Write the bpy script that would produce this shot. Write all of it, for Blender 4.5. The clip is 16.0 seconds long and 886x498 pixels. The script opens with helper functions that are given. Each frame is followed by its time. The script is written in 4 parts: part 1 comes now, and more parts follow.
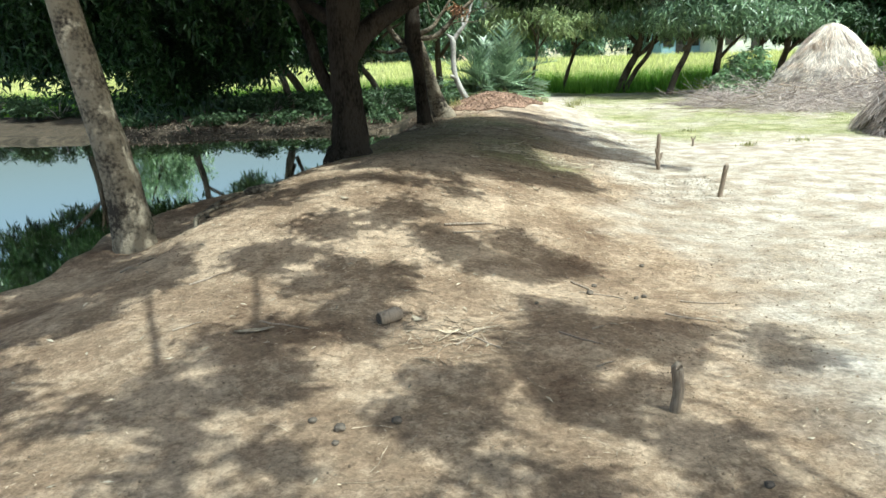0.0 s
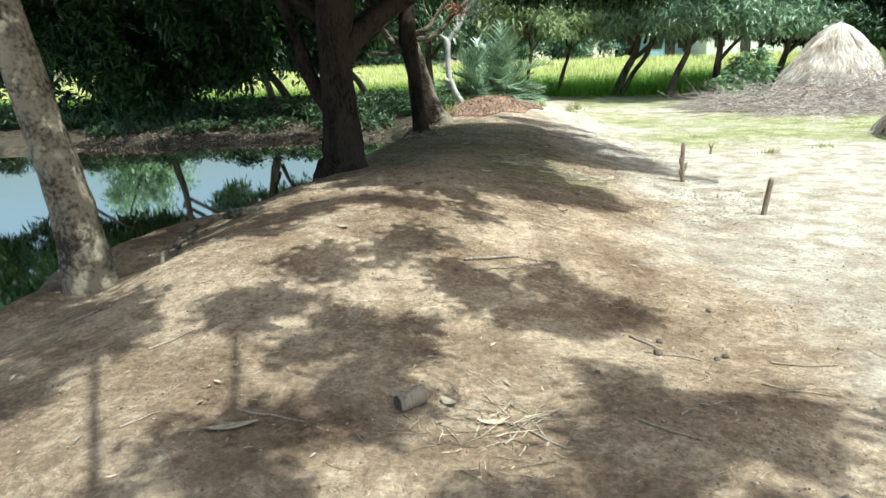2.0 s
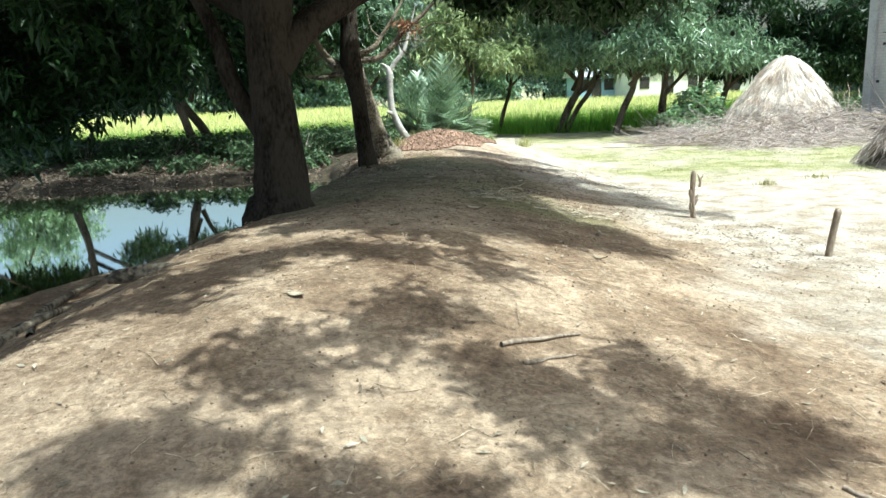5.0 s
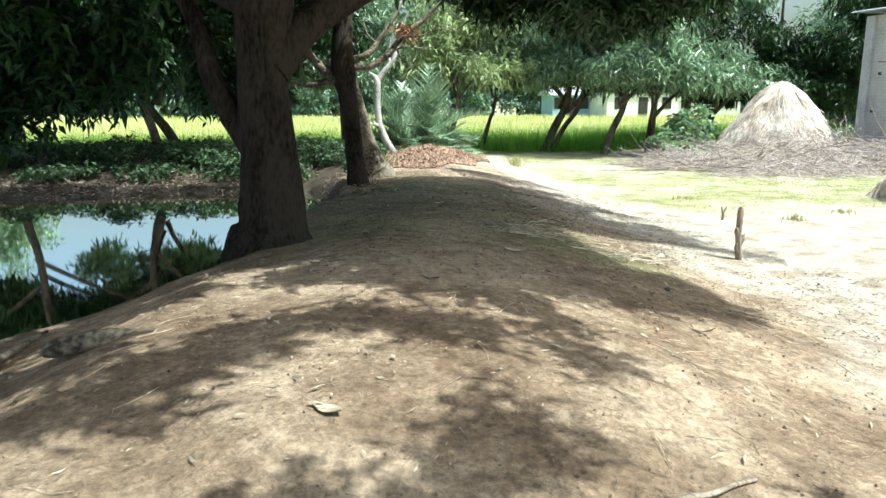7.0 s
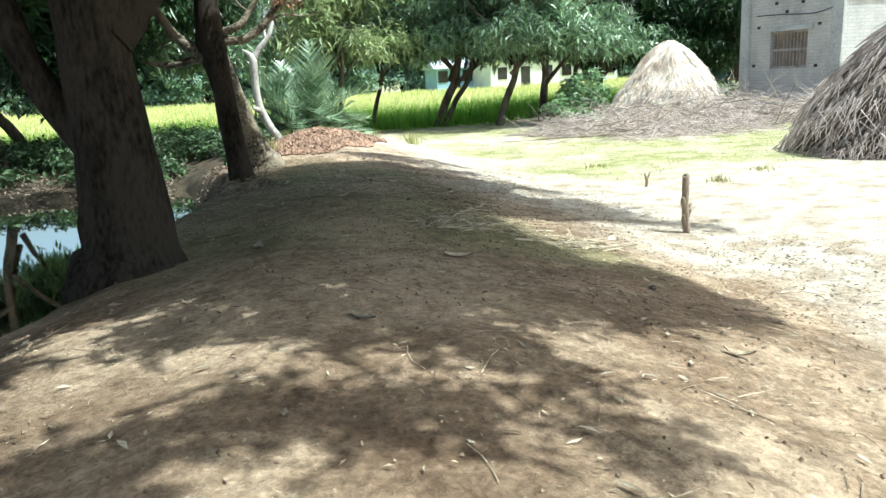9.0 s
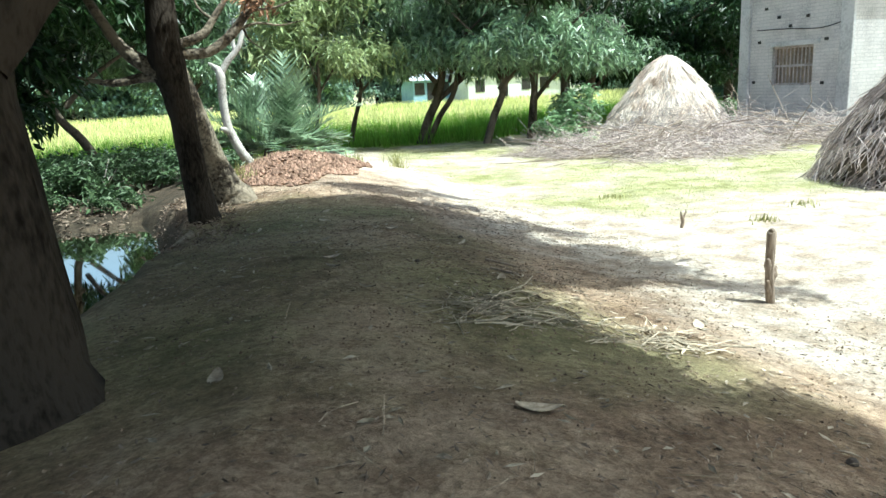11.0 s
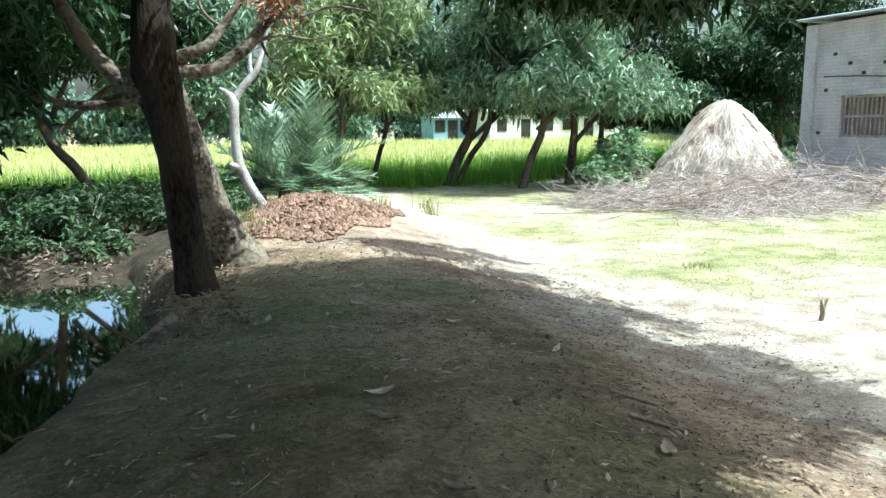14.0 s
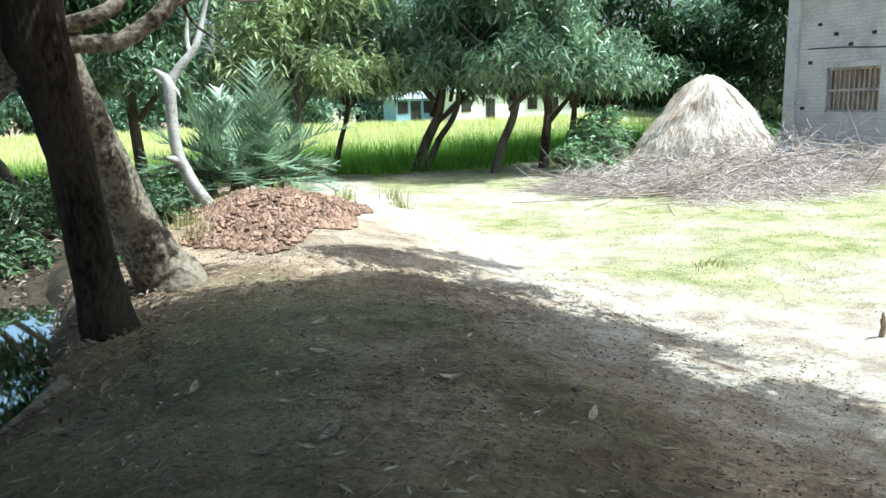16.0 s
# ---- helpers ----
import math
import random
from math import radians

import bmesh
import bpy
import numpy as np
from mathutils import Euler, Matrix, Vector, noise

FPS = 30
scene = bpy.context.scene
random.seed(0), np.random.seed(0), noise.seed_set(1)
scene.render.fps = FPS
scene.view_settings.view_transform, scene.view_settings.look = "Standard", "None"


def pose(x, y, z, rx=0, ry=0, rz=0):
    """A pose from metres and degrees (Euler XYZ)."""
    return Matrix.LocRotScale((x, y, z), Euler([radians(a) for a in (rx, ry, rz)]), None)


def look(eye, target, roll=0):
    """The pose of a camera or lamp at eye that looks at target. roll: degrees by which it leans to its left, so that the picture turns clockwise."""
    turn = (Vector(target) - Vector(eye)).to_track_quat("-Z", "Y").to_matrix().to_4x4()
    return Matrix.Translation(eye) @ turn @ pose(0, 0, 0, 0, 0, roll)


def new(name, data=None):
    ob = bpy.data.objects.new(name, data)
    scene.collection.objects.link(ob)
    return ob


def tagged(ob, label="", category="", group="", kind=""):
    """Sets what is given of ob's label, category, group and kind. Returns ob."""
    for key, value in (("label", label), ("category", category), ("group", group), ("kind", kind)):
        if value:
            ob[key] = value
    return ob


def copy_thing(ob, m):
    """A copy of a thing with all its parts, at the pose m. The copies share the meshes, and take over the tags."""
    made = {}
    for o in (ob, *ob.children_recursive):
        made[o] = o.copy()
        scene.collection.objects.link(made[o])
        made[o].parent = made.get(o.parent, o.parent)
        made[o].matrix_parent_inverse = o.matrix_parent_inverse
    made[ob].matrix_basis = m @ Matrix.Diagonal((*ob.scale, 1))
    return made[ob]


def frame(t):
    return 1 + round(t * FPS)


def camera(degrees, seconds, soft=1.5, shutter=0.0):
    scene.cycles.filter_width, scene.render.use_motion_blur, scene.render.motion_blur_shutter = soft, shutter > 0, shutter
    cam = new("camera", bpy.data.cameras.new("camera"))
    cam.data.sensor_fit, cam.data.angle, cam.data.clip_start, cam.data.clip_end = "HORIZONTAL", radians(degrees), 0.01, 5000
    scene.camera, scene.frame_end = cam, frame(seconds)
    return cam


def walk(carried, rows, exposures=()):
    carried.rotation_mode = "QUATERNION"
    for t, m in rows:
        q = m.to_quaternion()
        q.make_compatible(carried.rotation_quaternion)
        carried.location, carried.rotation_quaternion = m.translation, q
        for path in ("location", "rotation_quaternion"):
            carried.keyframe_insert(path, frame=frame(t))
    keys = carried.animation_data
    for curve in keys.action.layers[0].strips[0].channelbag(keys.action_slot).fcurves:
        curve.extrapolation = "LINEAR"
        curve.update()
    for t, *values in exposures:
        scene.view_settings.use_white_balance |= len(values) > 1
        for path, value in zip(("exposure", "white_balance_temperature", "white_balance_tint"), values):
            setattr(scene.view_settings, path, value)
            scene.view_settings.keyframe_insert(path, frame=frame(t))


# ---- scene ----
cam = camera(63.9, 16.0)
PATH = [
    (0, (0.185, -0.232, 1.608), (0.111, 1.687, 1.05), -2.2),
    (0.5, (0.079, 0.047, 1.593), (-0.039, 1.965, 1.039), -0.8),
    (1, (0.024, 0.281, 1.649), (-0.119, 2.187, 1.06), -2.3),
    (1.5, (-0.028, 0.565, 1.576), (-0.095, 2.474, 0.983), -2.8),
    (2, (-0.074, 0.807, 1.577), (-0.109, 2.729, 1.026), -2.4),
    (2.5, (-0.139, 1.091, 1.472), (-0.078, 3.007, 0.902), -1.2),
    (3, (-0.254, 1.388, 1.401), (-0.04, 3.312, 0.9), -1.5),
    (3.5, (-0.333, 1.661, 1.367), (-0.125, 3.58, 0.843), -0.5),
    (4, (-0.41, 1.923, 1.284), (-0.201, 3.852, 0.796), -1.3),
    (4.2, (-0.413, 2.084, 1.217), (-0.27, 4.022, 0.744), -1.7),
    (6.3, (-0.762, 3.494, 1.239), (-0.505, 5.432, 0.814), -3.2),
    (6.5, (-0.797, 3.614, 1.255), (-0.519, 5.549, 0.831), -2.3),
    (7, (-0.832, 3.854, 1.235), (-0.56, 5.793, 0.827), -0.2),
    (7.5, (-0.861, 4.19, 1.25), (-0.545, 6.119, 0.824), -0.7),
    (8, (-0.848, 4.385, 1.232), (-0.414, 6.289, 0.8), -1.5),
    (8.2, (-0.85, 4.507, 1.216), (-0.369, 6.399, 0.783), -1.7),
    (10.5, (-0.665, 5.992, 1.138), (-0.078, 7.826, 0.597), -3.7),
    (11, (-0.656, 6.485, 1.289), (-0.026, 8.329, 0.838), -3.0),
    (11.5, (-0.574, 7.06, 1.262), (-0.063, 8.963, 0.915), -4.4),
    (12, (-0.575, 7.217, 1.263), (-0.073, 9.125, 0.934), -4.0),
    (12.5, (-0.594, 7.327, 1.355), (-0.074, 9.227, 1.011), -5.5),
    (13, (-0.554, 7.642, 1.319), (0.01, 9.529, 0.967), -4.2),
    (13.5, (-0.503, 8.084, 1.317), (0.113, 9.954, 0.964), -1.9),
    (14, (-0.481, 8.38, 1.3), (0.132, 10.251, 0.95), -0.9),
    (14.5, (-0.46, 8.609, 1.341), (0.152, 10.466, 0.921), -3.1),
    (15, (-0.388, 8.9, 1.341), (0.302, 10.73, 0.924), -3.8),
    (15.5, (-0.254, 9.297, 1.338), (0.46, 11.126, 0.959), -2.9),
    (16, (-0.213, 9.546, 1.319), (0.488, 11.375, 0.915), -1.9),
]
walk(cam, [(t, look(eye, target, roll)) for t, eye, target, roll in PATH],
     [(0, 0.42, 5620, -5), (4, 0.62, 5550, -4), (8, 0.82, 5580, -4), (11, 0.82, 5500, -4), (13, 0.82, 5300, -3), (16, 0.8, 5300, -3)])

# ---- light ----
SUN_EL, SUN_AZ = radians(63), math.atan2(-0.27, 0.45)
TO_SUN = Vector((math.cos(SUN_EL) * math.cos(SUN_AZ), math.cos(SUN_EL) * math.sin(SUN_AZ), math.sin(SUN_EL)))
world = bpy.data.worlds.new("sky")
scene.world = world
world.use_nodes = True
wn = world.node_tree.nodes
sky = wn.new("ShaderNodeTexSky")
sky.sky_type, sky.sun_disc = "NISHITA", False
sky.sun_elevation, sky.sun_rotation = SUN_EL, math.pi / 2 - SUN_AZ
sky.dust_density, sky.air_density = 6.0, 1.4
wn["Background"].inputs["Strength"].default_value = 0.137
world.node_tree.links.new(sky.outputs["Color"], wn["Background"].inputs["Color"])
sun_data = bpy.data.lights.new("sun", "SUN")
sun_data.energy, sun_data.angle, sun_data.color = 4.8, radians(0.55), (1.0, 0.965, 0.90)
sun_ob = new("sun", sun_data)
sun_ob.matrix_world = look(TO_SUN * 60, (0, 0, 0))

rng = np.random.default_rng(7)


# ---- materials ----
def material(name, dark, light, scale=6.0, rough=0.9, bump=0.3, fine=60.0, spread=0.5, third=None, per_object=False, metal=0.0,
             translucent=0.0, island=False, coords="Object", stretch=(1, 1, 1), spec=0.3, detail=4, grit=0.5):
    """Two-scale noise between dark and light, with a bump of the fine noise."""
    m = bpy.data.materials.new(name)
    m.use_nodes = True
    n, l = m.node_tree.nodes, m.node_tree.links
    bsdf = n["Principled BSDF"]
    tc = n.new("ShaderNodeTexCoord")
    mp = n.new("ShaderNodeMapping")
    mp.inputs["Scale"].default_value = stretch
    l.new(tc.outputs[coords], mp.inputs["Vector"])
    big, small = n.new("ShaderNodeTexNoise"), n.new("ShaderNodeTexNoise")
    big.inputs["Scale"].default_value, big.inputs["Detail"].default_value = scale, 5
    small.inputs["Scale"].default_value, small.inputs["Detail"].default_value, small.inputs["Roughness"].default_value = fine, detail, grit
    for t in (big, small):
        l.new(mp.outputs["Vector"], t.inputs["Vector"])
    mix = n.new("ShaderNodeMath")
    mix.operation = "MULTIPLY_ADD"
    l.new(small.outputs["Fac"], mix.inputs[0])
    mix.inputs[1].default_value = 0.8
    l.new(big.outputs["Fac"], mix.inputs[2])
    ramp = n.new("ShaderNodeValToRGB")
    ramp.color_ramp.elements[0].position, ramp.color_ramp.elements[1].position = 0.9 - spread / 2, 0.9 + spread / 2
    ramp.color_ramp.elements[0].color, ramp.color_ramp.elements[1].color = (*dark, 1), (*light, 1)
    if third:
        e = ramp.color_ramp.elements.new(0.9)
        e.color = (*third, 1)
    l.new(mix.outputs[0], ramp.inputs[0])
    colour = ramp.outputs["Color"]
    if per_object or island:
        src = n.new("ShaderNodeNewGeometry") if island else n.new("ShaderNodeObjectInfo")
        hsv = n.new("ShaderNodeHueSaturation")
        mr = n.new("ShaderNodeMapRange")
        mr.inputs["To Min"].default_value, mr.inputs["To Max"].default_value = 0.6, 1.4
        l.new(src.outputs["Random Per Island" if island else "Random"], mr.inputs["Value"])
        l.new(mr.outputs["Result"], hsv.inputs["Value"])
        l.new(colour, hsv.inputs["Color"])
        colour = hsv.outputs["Color"]
    l.new(colour, bsdf.inputs["Base Color"])
    bsdf.inputs["Roughness"].default_value = rough
    bsdf.inputs["Metallic"].default_value = metal
    bsdf.inputs["Specular IOR Level"].default_value = spec
    if bump:
        b = n.new("ShaderNodeBump")
        b.inputs["Strength"].default_value, b.inputs["Distance"].default_value = bump, 0.02
        l.new(mix.outputs[0], b.inputs["Height"])
        l.new(b.outputs["Normal"], bsdf.inputs["Normal"])
    if translucent:
        tr = n.new("ShaderNodeBsdfTranslucent")
        l.new(colour, tr.inputs["Color"])
        ms = n.new("ShaderNodeMixShader")
        ms.inputs[0].default_value = translucent
        l.new(bsdf.outputs[0], ms.inputs[1])
        l.new(tr.outputs[0], ms.inputs[2])
        l.new(ms.outputs[0], n["Material Output"].inputs["Surface"])
    return m


# Near-black: the deep shade on the big trunks is put into this colour
BARK_SHADED = material("bark", (0.010, 0.008, 0.006), (0.048, 0.039, 0.030), 5, 0.95, 0.8, 45, 0.5, stretch=(1, 1, 0.35), spec=0.06)
BARK_YOUNG = material("young_bark", (0.03, 0.025, 0.018), (0.14, 0.115, 0.085), 4, 0.95, 0.6, 40, 0.5, stretch=(1, 1, 0.4), spec=0.1)
BARK_MOTTLED = material("mottled_bark", (0.045, 0.035, 0.025), (0.27, 0.225, 0.16), 3.5, 0.95, 0.7, 30, 0.35)
BARK_PALE = material("pale_bark", (0.17, 0.15, 0.125), (0.47, 0.44, 0.39), 4, 0.9, 0.5, 40, 0.5)
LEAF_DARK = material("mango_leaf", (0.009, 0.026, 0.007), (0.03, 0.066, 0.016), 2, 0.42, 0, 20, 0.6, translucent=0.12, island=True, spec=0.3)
LEAF_MID = material("orchard_leaf", (0.05, 0.11, 0.052), (0.27, 0.38, 0.21), 1, 0.36, 0, 12, 0.6, translucent=0.3, island=True, spec=0.7)
# Paler and bluer: distance haze is put into the leaf colour
LEAF_HAZED = material("hazed_far_leaf", (0.12, 0.20, 0.14), (0.22, 0.31, 0.23), 0.5, 0.5, 0, 4, 0.6, translucent=0.25, island=True)
LEAF_YELLOW = material("pale_mango_leaf", (0.12, 0.18, 0.06), (0.36, 0.42, 0.20), 1, 0.45, 0, 12, 0.6, translucent=0.3, island=True)
LEAF_PALM = material("palm_leaf", (0.06, 0.11, 0.05), (0.28, 0.38, 0.23), 1, 0.3, 0, 12, 0.6, translucent=0.2, island=True, spec=0.5)
LEAF_WEED = material("weed_leaf", (0.03, 0.06, 0.025), (0.09, 0.14, 0.06), 1, 0.5, 0, 12, 0.6, translucent=0.2, island=True)
LEAF_BUSH = material("bush_leaf", (0.12, 0.21, 0.10), (0.28, 0.40, 0.21), 1, 0.45, 0, 12, 0.6, translucent=0.3, island=True)
# Crop beside the trees: their shade is put into this darker green
CROP_SHADED = material("crop_edge_shaded", (0.10, 0.25, 0.02), (0.25, 0.43, 0.055), 0.5, 0.6, 0, 3, 0.5, translucent=0.4, island=True)
# Crop further out: haze is put into this paler yellow
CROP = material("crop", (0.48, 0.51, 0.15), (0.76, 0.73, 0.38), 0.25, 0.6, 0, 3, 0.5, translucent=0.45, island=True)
GRASS = material("grass", (0.19, 0.22, 0.06), (0.42, 0.40, 0.17), 0.8, 0.7, 0, 6, 0.5, translucent=0.3, island=True)
STRAW = material("straw", (0.52, 0.40, 0.30), (0.86, 0.78, 0.68), 3, 0.8, 0.6, 60, 0.5, stretch=(1, 1, 0.2))
STRAWS = material("straw_stalk", (0.52, 0.40, 0.30), (0.86, 0.78, 0.68), 3, 0.75, 0, 60, 0.5, island=True)
STICK = material("dry_stick", (0.27, 0.215, 0.19), (0.58, 0.50, 0.45), 4, 0.9, 0.2, 60, 0.5, island=True)
TWIG = material("pale_twig", (0.27, 0.22, 0.15), (0.56, 0.48, 0.35), 4, 0.9, 0.2, 60, 0.5, island=True)
LITTER_TWIG = material("trodden_twig", (0.17, 0.125, 0.085), (0.46, 0.37, 0.26), 4, 0.9, 0.2, 60, 0.5, island=True)
CRUMB = material("soil_crumb", (0.12, 0.083, 0.052), (0.30, 0.225, 0.155), 4, 0.95, 0.6, 40, 0.5, island=True)
DUNG = material("dung", (0.05, 0.04, 0.032), (0.16, 0.13, 0.10), 4, 0.95, 0.8, 30, 0.5)
CLOD = material("clod", (0.13, 0.078, 0.05), (0.31, 0.20, 0.14), 4, 0.95, 0.6, 40, 0.5, island=True)
WOOD = material("weathered_wood", (0.16, 0.12, 0.085), (0.36, 0.29, 0.22), 6, 0.9, 0.6, 70, 0.5, stretch=(1, 1, 0.2))
DRY_LEAF = material("fallen_leaf", (0.24, 0.18, 0.11), (0.52, 0.44, 0.32), 8, 0.8, 0.1, 50, 0.5, per_object=True)
DRY_RED = material("withered_leaf", (0.20, 0.09, 0.045), (0.46, 0.27, 0.16), 4, 0.8, 0, 40, 0.5, island=True)
PALE_SCRAP = material("leaf_scrap", (0.16, 0.13, 0.085), (0.48, 0.41, 0.30), 3, 0.8, 0, 40, 0.5, island=True)
LITTER = material("leaf_litter", (0.07, 0.05, 0.035), (0.27, 0.21, 0.155), 2, 0.9, 0, 30, 0.5, island=True)
PLASTER = material("grey_plaster", (0.36, 0.355, 0.35), (0.56, 0.55, 0.54), 1.2, 0.9, 0.3, 18, 0.5)
WHITEWASH = material("whitewash", (0.55, 0.54, 0.52), (0.78, 0.77, 0.75), 0.6, 0.9, 0.1, 8, 0.5)
TIN = material("tin_roof", (0.42, 0.45, 0.48), (0.62, 0.64, 0.66), 1.5, 0.4, 0.1, 20, 0.5, metal=0.5)
BLUE = material("faded_blue_paint", (0.20, 0.33, 0.48), (0.32, 0.46, 0.60), 1.0, 0.8, 0.1, 10, 0.5)
# Unlit insides of openings given as a dark colour; the cable wears it too
GAP = material("dark_interior", (0.02, 0.018, 0.016), (0.05, 0.045, 0.04), 3, 0.9, 0, 20, 0.5)
SHUTTER = material("window_wood", (0.27, 0.235, 0.215), (0.45, 0.40, 0.375), 5, 0.8, 0.3, 40, 0.5)


def brick_material():
    m = material("unplastered_brick", (0.42, 0.405, 0.40), (0.62, 0.60, 0.585), 1.6, 0.95, 0.3, 24, 0.5)
    n, l = m.node_tree.nodes, m.node_tree.links
    bsdf = n["Principled BSDF"]
    tc = n.new("ShaderNodeTexCoord")
    sep, com = n.new("ShaderNodeSeparateXYZ"), n.new("ShaderNodeCombineXYZ")
    add = n.new("ShaderNodeMath")
    l.new(tc.outputs["Object"], sep.inputs[0])
    l.new(sep.outputs["X"], add.inputs[0])
    l.new(sep.outputs["Y"], add.inputs[1])
    l.new(add.outputs[0], com.inputs["X"])
    l.new(sep.outputs["Z"], com.inputs["Y"])
    br = n.new("ShaderNodeTexBrick")
    br.inputs["Scale"].default_value = 1.0
    br.inputs["Brick Width"].default_value, br.inputs["Row Height"].default_value = 0.26, 0.085
    br.inputs["Mortar Size"].default_value = 0.009
    l.new(com.outputs[0], br.inputs["Vector"])
    old = bsdf.inputs["Base Color"].links[0].from_socket
    mul = n.new("ShaderNodeMix")
    mul.data_type, mul.blend_type = "RGBA", "MULTIPLY"
    mul.inputs["Factor"].default_value = 0.38
    br.inputs["Color1"].default_value, br.inputs["Color2"].default_value = (1, 0.93, 0.88, 1), (0.72, 0.68, 0.66, 1)
    br.inputs["Mortar"].default_value = (0.45, 0.45, 0.45, 1)
    l.new(old, mul.inputs["A"])
    l.new(br.outputs["Color"], mul.inputs["B"])
    l.new(mul.outputs["Result"], bsdf.inputs["Base Color"])
    return m


BRICK = brick_material()


def water_material():
    m = bpy.data.materials.new("pond_water")
    m.use_nodes = True
    n, l = m.node_tree.nodes, m.node_tree.links
    b = n["Principled BSDF"]
    b.inputs["Base Color"].default_value = (0.045, 0.05, 0.025, 1)
    b.inputs["Roughness"].default_value = 0.03
    b.inputs["IOR"].default_value = 5.4
    b.inputs["Specular IOR Level"].default_value = 1.0
    t = n.new("ShaderNodeTexNoise")
    t.inputs["Scale"].default_value = 3.0
    bp = n.new("ShaderNodeBump")
    bp.inputs["Strength"].default_value, bp.inputs["Distance"].default_value = 0.05, 0.02
    l.new(t.outputs["Fac"], bp.inputs["Height"])
    l.new(bp.outputs["Normal"], b.inputs["Normal"])
    return m


WATER = water_material()


def ground_material():
    m = material("earth", (0.165, 0.11, 0.07), (0.41, 0.31, 0.215), 1.3, 0.95, 1.0, 9, 0.4, third=(0.29, 0.21, 0.14), spec=0.15, detail=9, grit=0.78)
    n, l = m.node_tree.nodes, m.node_tree.links
    bsdf = n["Principled BSDF"]
    soil = bsdf.inputs["Base Color"].links[0].from_socket
    tc = n.new("ShaderNodeTexCoord")
    for attr, c1, c2, s in (("dust", (0.33, 0.275, 0.21), (0.52, 0.465, 0.39), 3.0), ("moss", (0.12, 0.13, 0.05), (0.25, 0.23, 0.12), 3.5), ("grass", (0.19, 0.20, 0.075), (0.38, 0.36, 0.21), 2.6), ("field", (0.24, 0.34, 0.05), (0.50, 0.55, 0.15), 0.8),
                            ("mud", (0.03, 0.026, 0.018), (0.085, 0.068, 0.048), 4)):
        at = n.new("ShaderNodeAttribute")
        at.attribute_name = attr
        no = n.new("ShaderNodeTexNoise")
        no.inputs["Scale"].default_value, no.inputs["Detail"].default_value = s, 6
        l.new(tc.outputs["Object"], no.inputs["Vector"])
        rp = n.new("ShaderNodeValToRGB")
        rp.color_ramp.elements[0].color, rp.color_ramp.elements[1].color = (*c1, 1), (*c2, 1)
        rp.color_ramp.elements[0].position, rp.color_ramp.elements[1].position = 0.35, 0.65
        l.new(no.outputs["Fac"], rp.inputs[0])
        ad = n.new("ShaderNodeMath")
        ad.operation = "MULTIPLY_ADD"
        ad.use_clamp = True
        ad.inputs[1].default_value = 1.6
        sub = n.new("ShaderNodeMath")
        sub.operation = "SUBTRACT"
        l.new(no.outputs["Fac"], sub.inputs[0])
        sub.inputs[1].default_value = 0.8
        l.new(at.outputs["Fac"], ad.inputs[0])
        l.new(sub.outputs[0], ad.inputs[2])
        mx = n.new("ShaderNodeMix")
        mx.data_type = "RGBA"
        l.new(ad.outputs[0], mx.inputs["Factor"])
        l.new(soil, mx.inputs["A"])
        l.new(rp.outputs["Color"], mx.inputs["B"])
        soil = mx.outputs["Result"]
    # trodden grit: fine dark and pale specks, scuffs and hoof dents
    bump = bsdf.inputs["Normal"].links[0].from_node
    for s, det, rgh, lo, hi, amount, depth, strength in ((34.0, 8, 0.72, 0.36, 0.66, 0.75, 0.012, 0.9), (7.0, 6, 0.65, 0.36, 0.62, 0.36, 0.03, 0.7)):
        no = n.new("ShaderNodeTexNoise")
        no.inputs["Scale"].default_value, no.inputs["Detail"].default_value, no.inputs["Roughness"].default_value = s, det, rgh
        no.inputs["Distortion"].default_value = 0.6
        l.new(tc.outputs["Object"], no.inputs["Vector"])
        rp = n.new("ShaderNodeValToRGB")
        rp.color_ramp.elements[0].color, rp.color_ramp.elements[1].color = (0.56, 0.55, 0.53, 1), (1.5, 1.49, 1.47, 1)
        rp.color_ramp.elements[0].position, rp.color_ramp.elements[1].position = lo, hi
        l.new(no.outputs["Fac"], rp.inputs[0])
        mu = n.new("ShaderNodeMix")
        mu.data_type, mu.blend_type = "RGBA", "MULTIPLY"
        mu.inputs["Factor"].default_value = amount
        l.new(soil, mu.inputs["A"])
        l.new(rp.outputs["Color"], mu.inputs["B"])
        soil = mu.outputs["Result"]
        b2 = n.new("ShaderNodeBump")
        b2.inputs["Strength"].default_value, b2.inputs["Distance"].default_value = strength, depth
        l.new(no.outputs["Fac"], b2.inputs["Height"])
        l.new(bump.outputs["Normal"], b2.inputs["Normal"])
        bump = b2
    l.new(bump.outputs["Normal"], bsdf.inputs["Normal"])
    l.new(soil, bsdf.inputs["Base Color"])
    return m


EARTH = ground_material()


# ---- geometry helpers ----
def mesh_data(name, verts, faces, mat, smooth=False):
    verts = np.asarray(verts, dtype=np.float32)
    me = bpy.data.meshes.new(name)
    if isinstance(faces, np.ndarray):
        k, c = faces.shape
        me.vertices.add(len(verts))
        me.vertices.foreach_set("co", verts.ravel())
        me.loops.add(k * c)
        me.loops.foreach_set("vertex_index", faces.astype(np.int32).ravel())
        me.polygons.add(k)
        me.polygons.foreach_set("loop_start", np.arange(0, k * c, c, dtype=np.int32))
        me.update(calc_edges=True)
    else:
        me.from_pydata(verts.tolist(), [], faces)
    me.materials.append(mat)
    me.polygons.foreach_set("use_smooth", np.full(len(me.polygons), smooth))
    me.update()
    return me


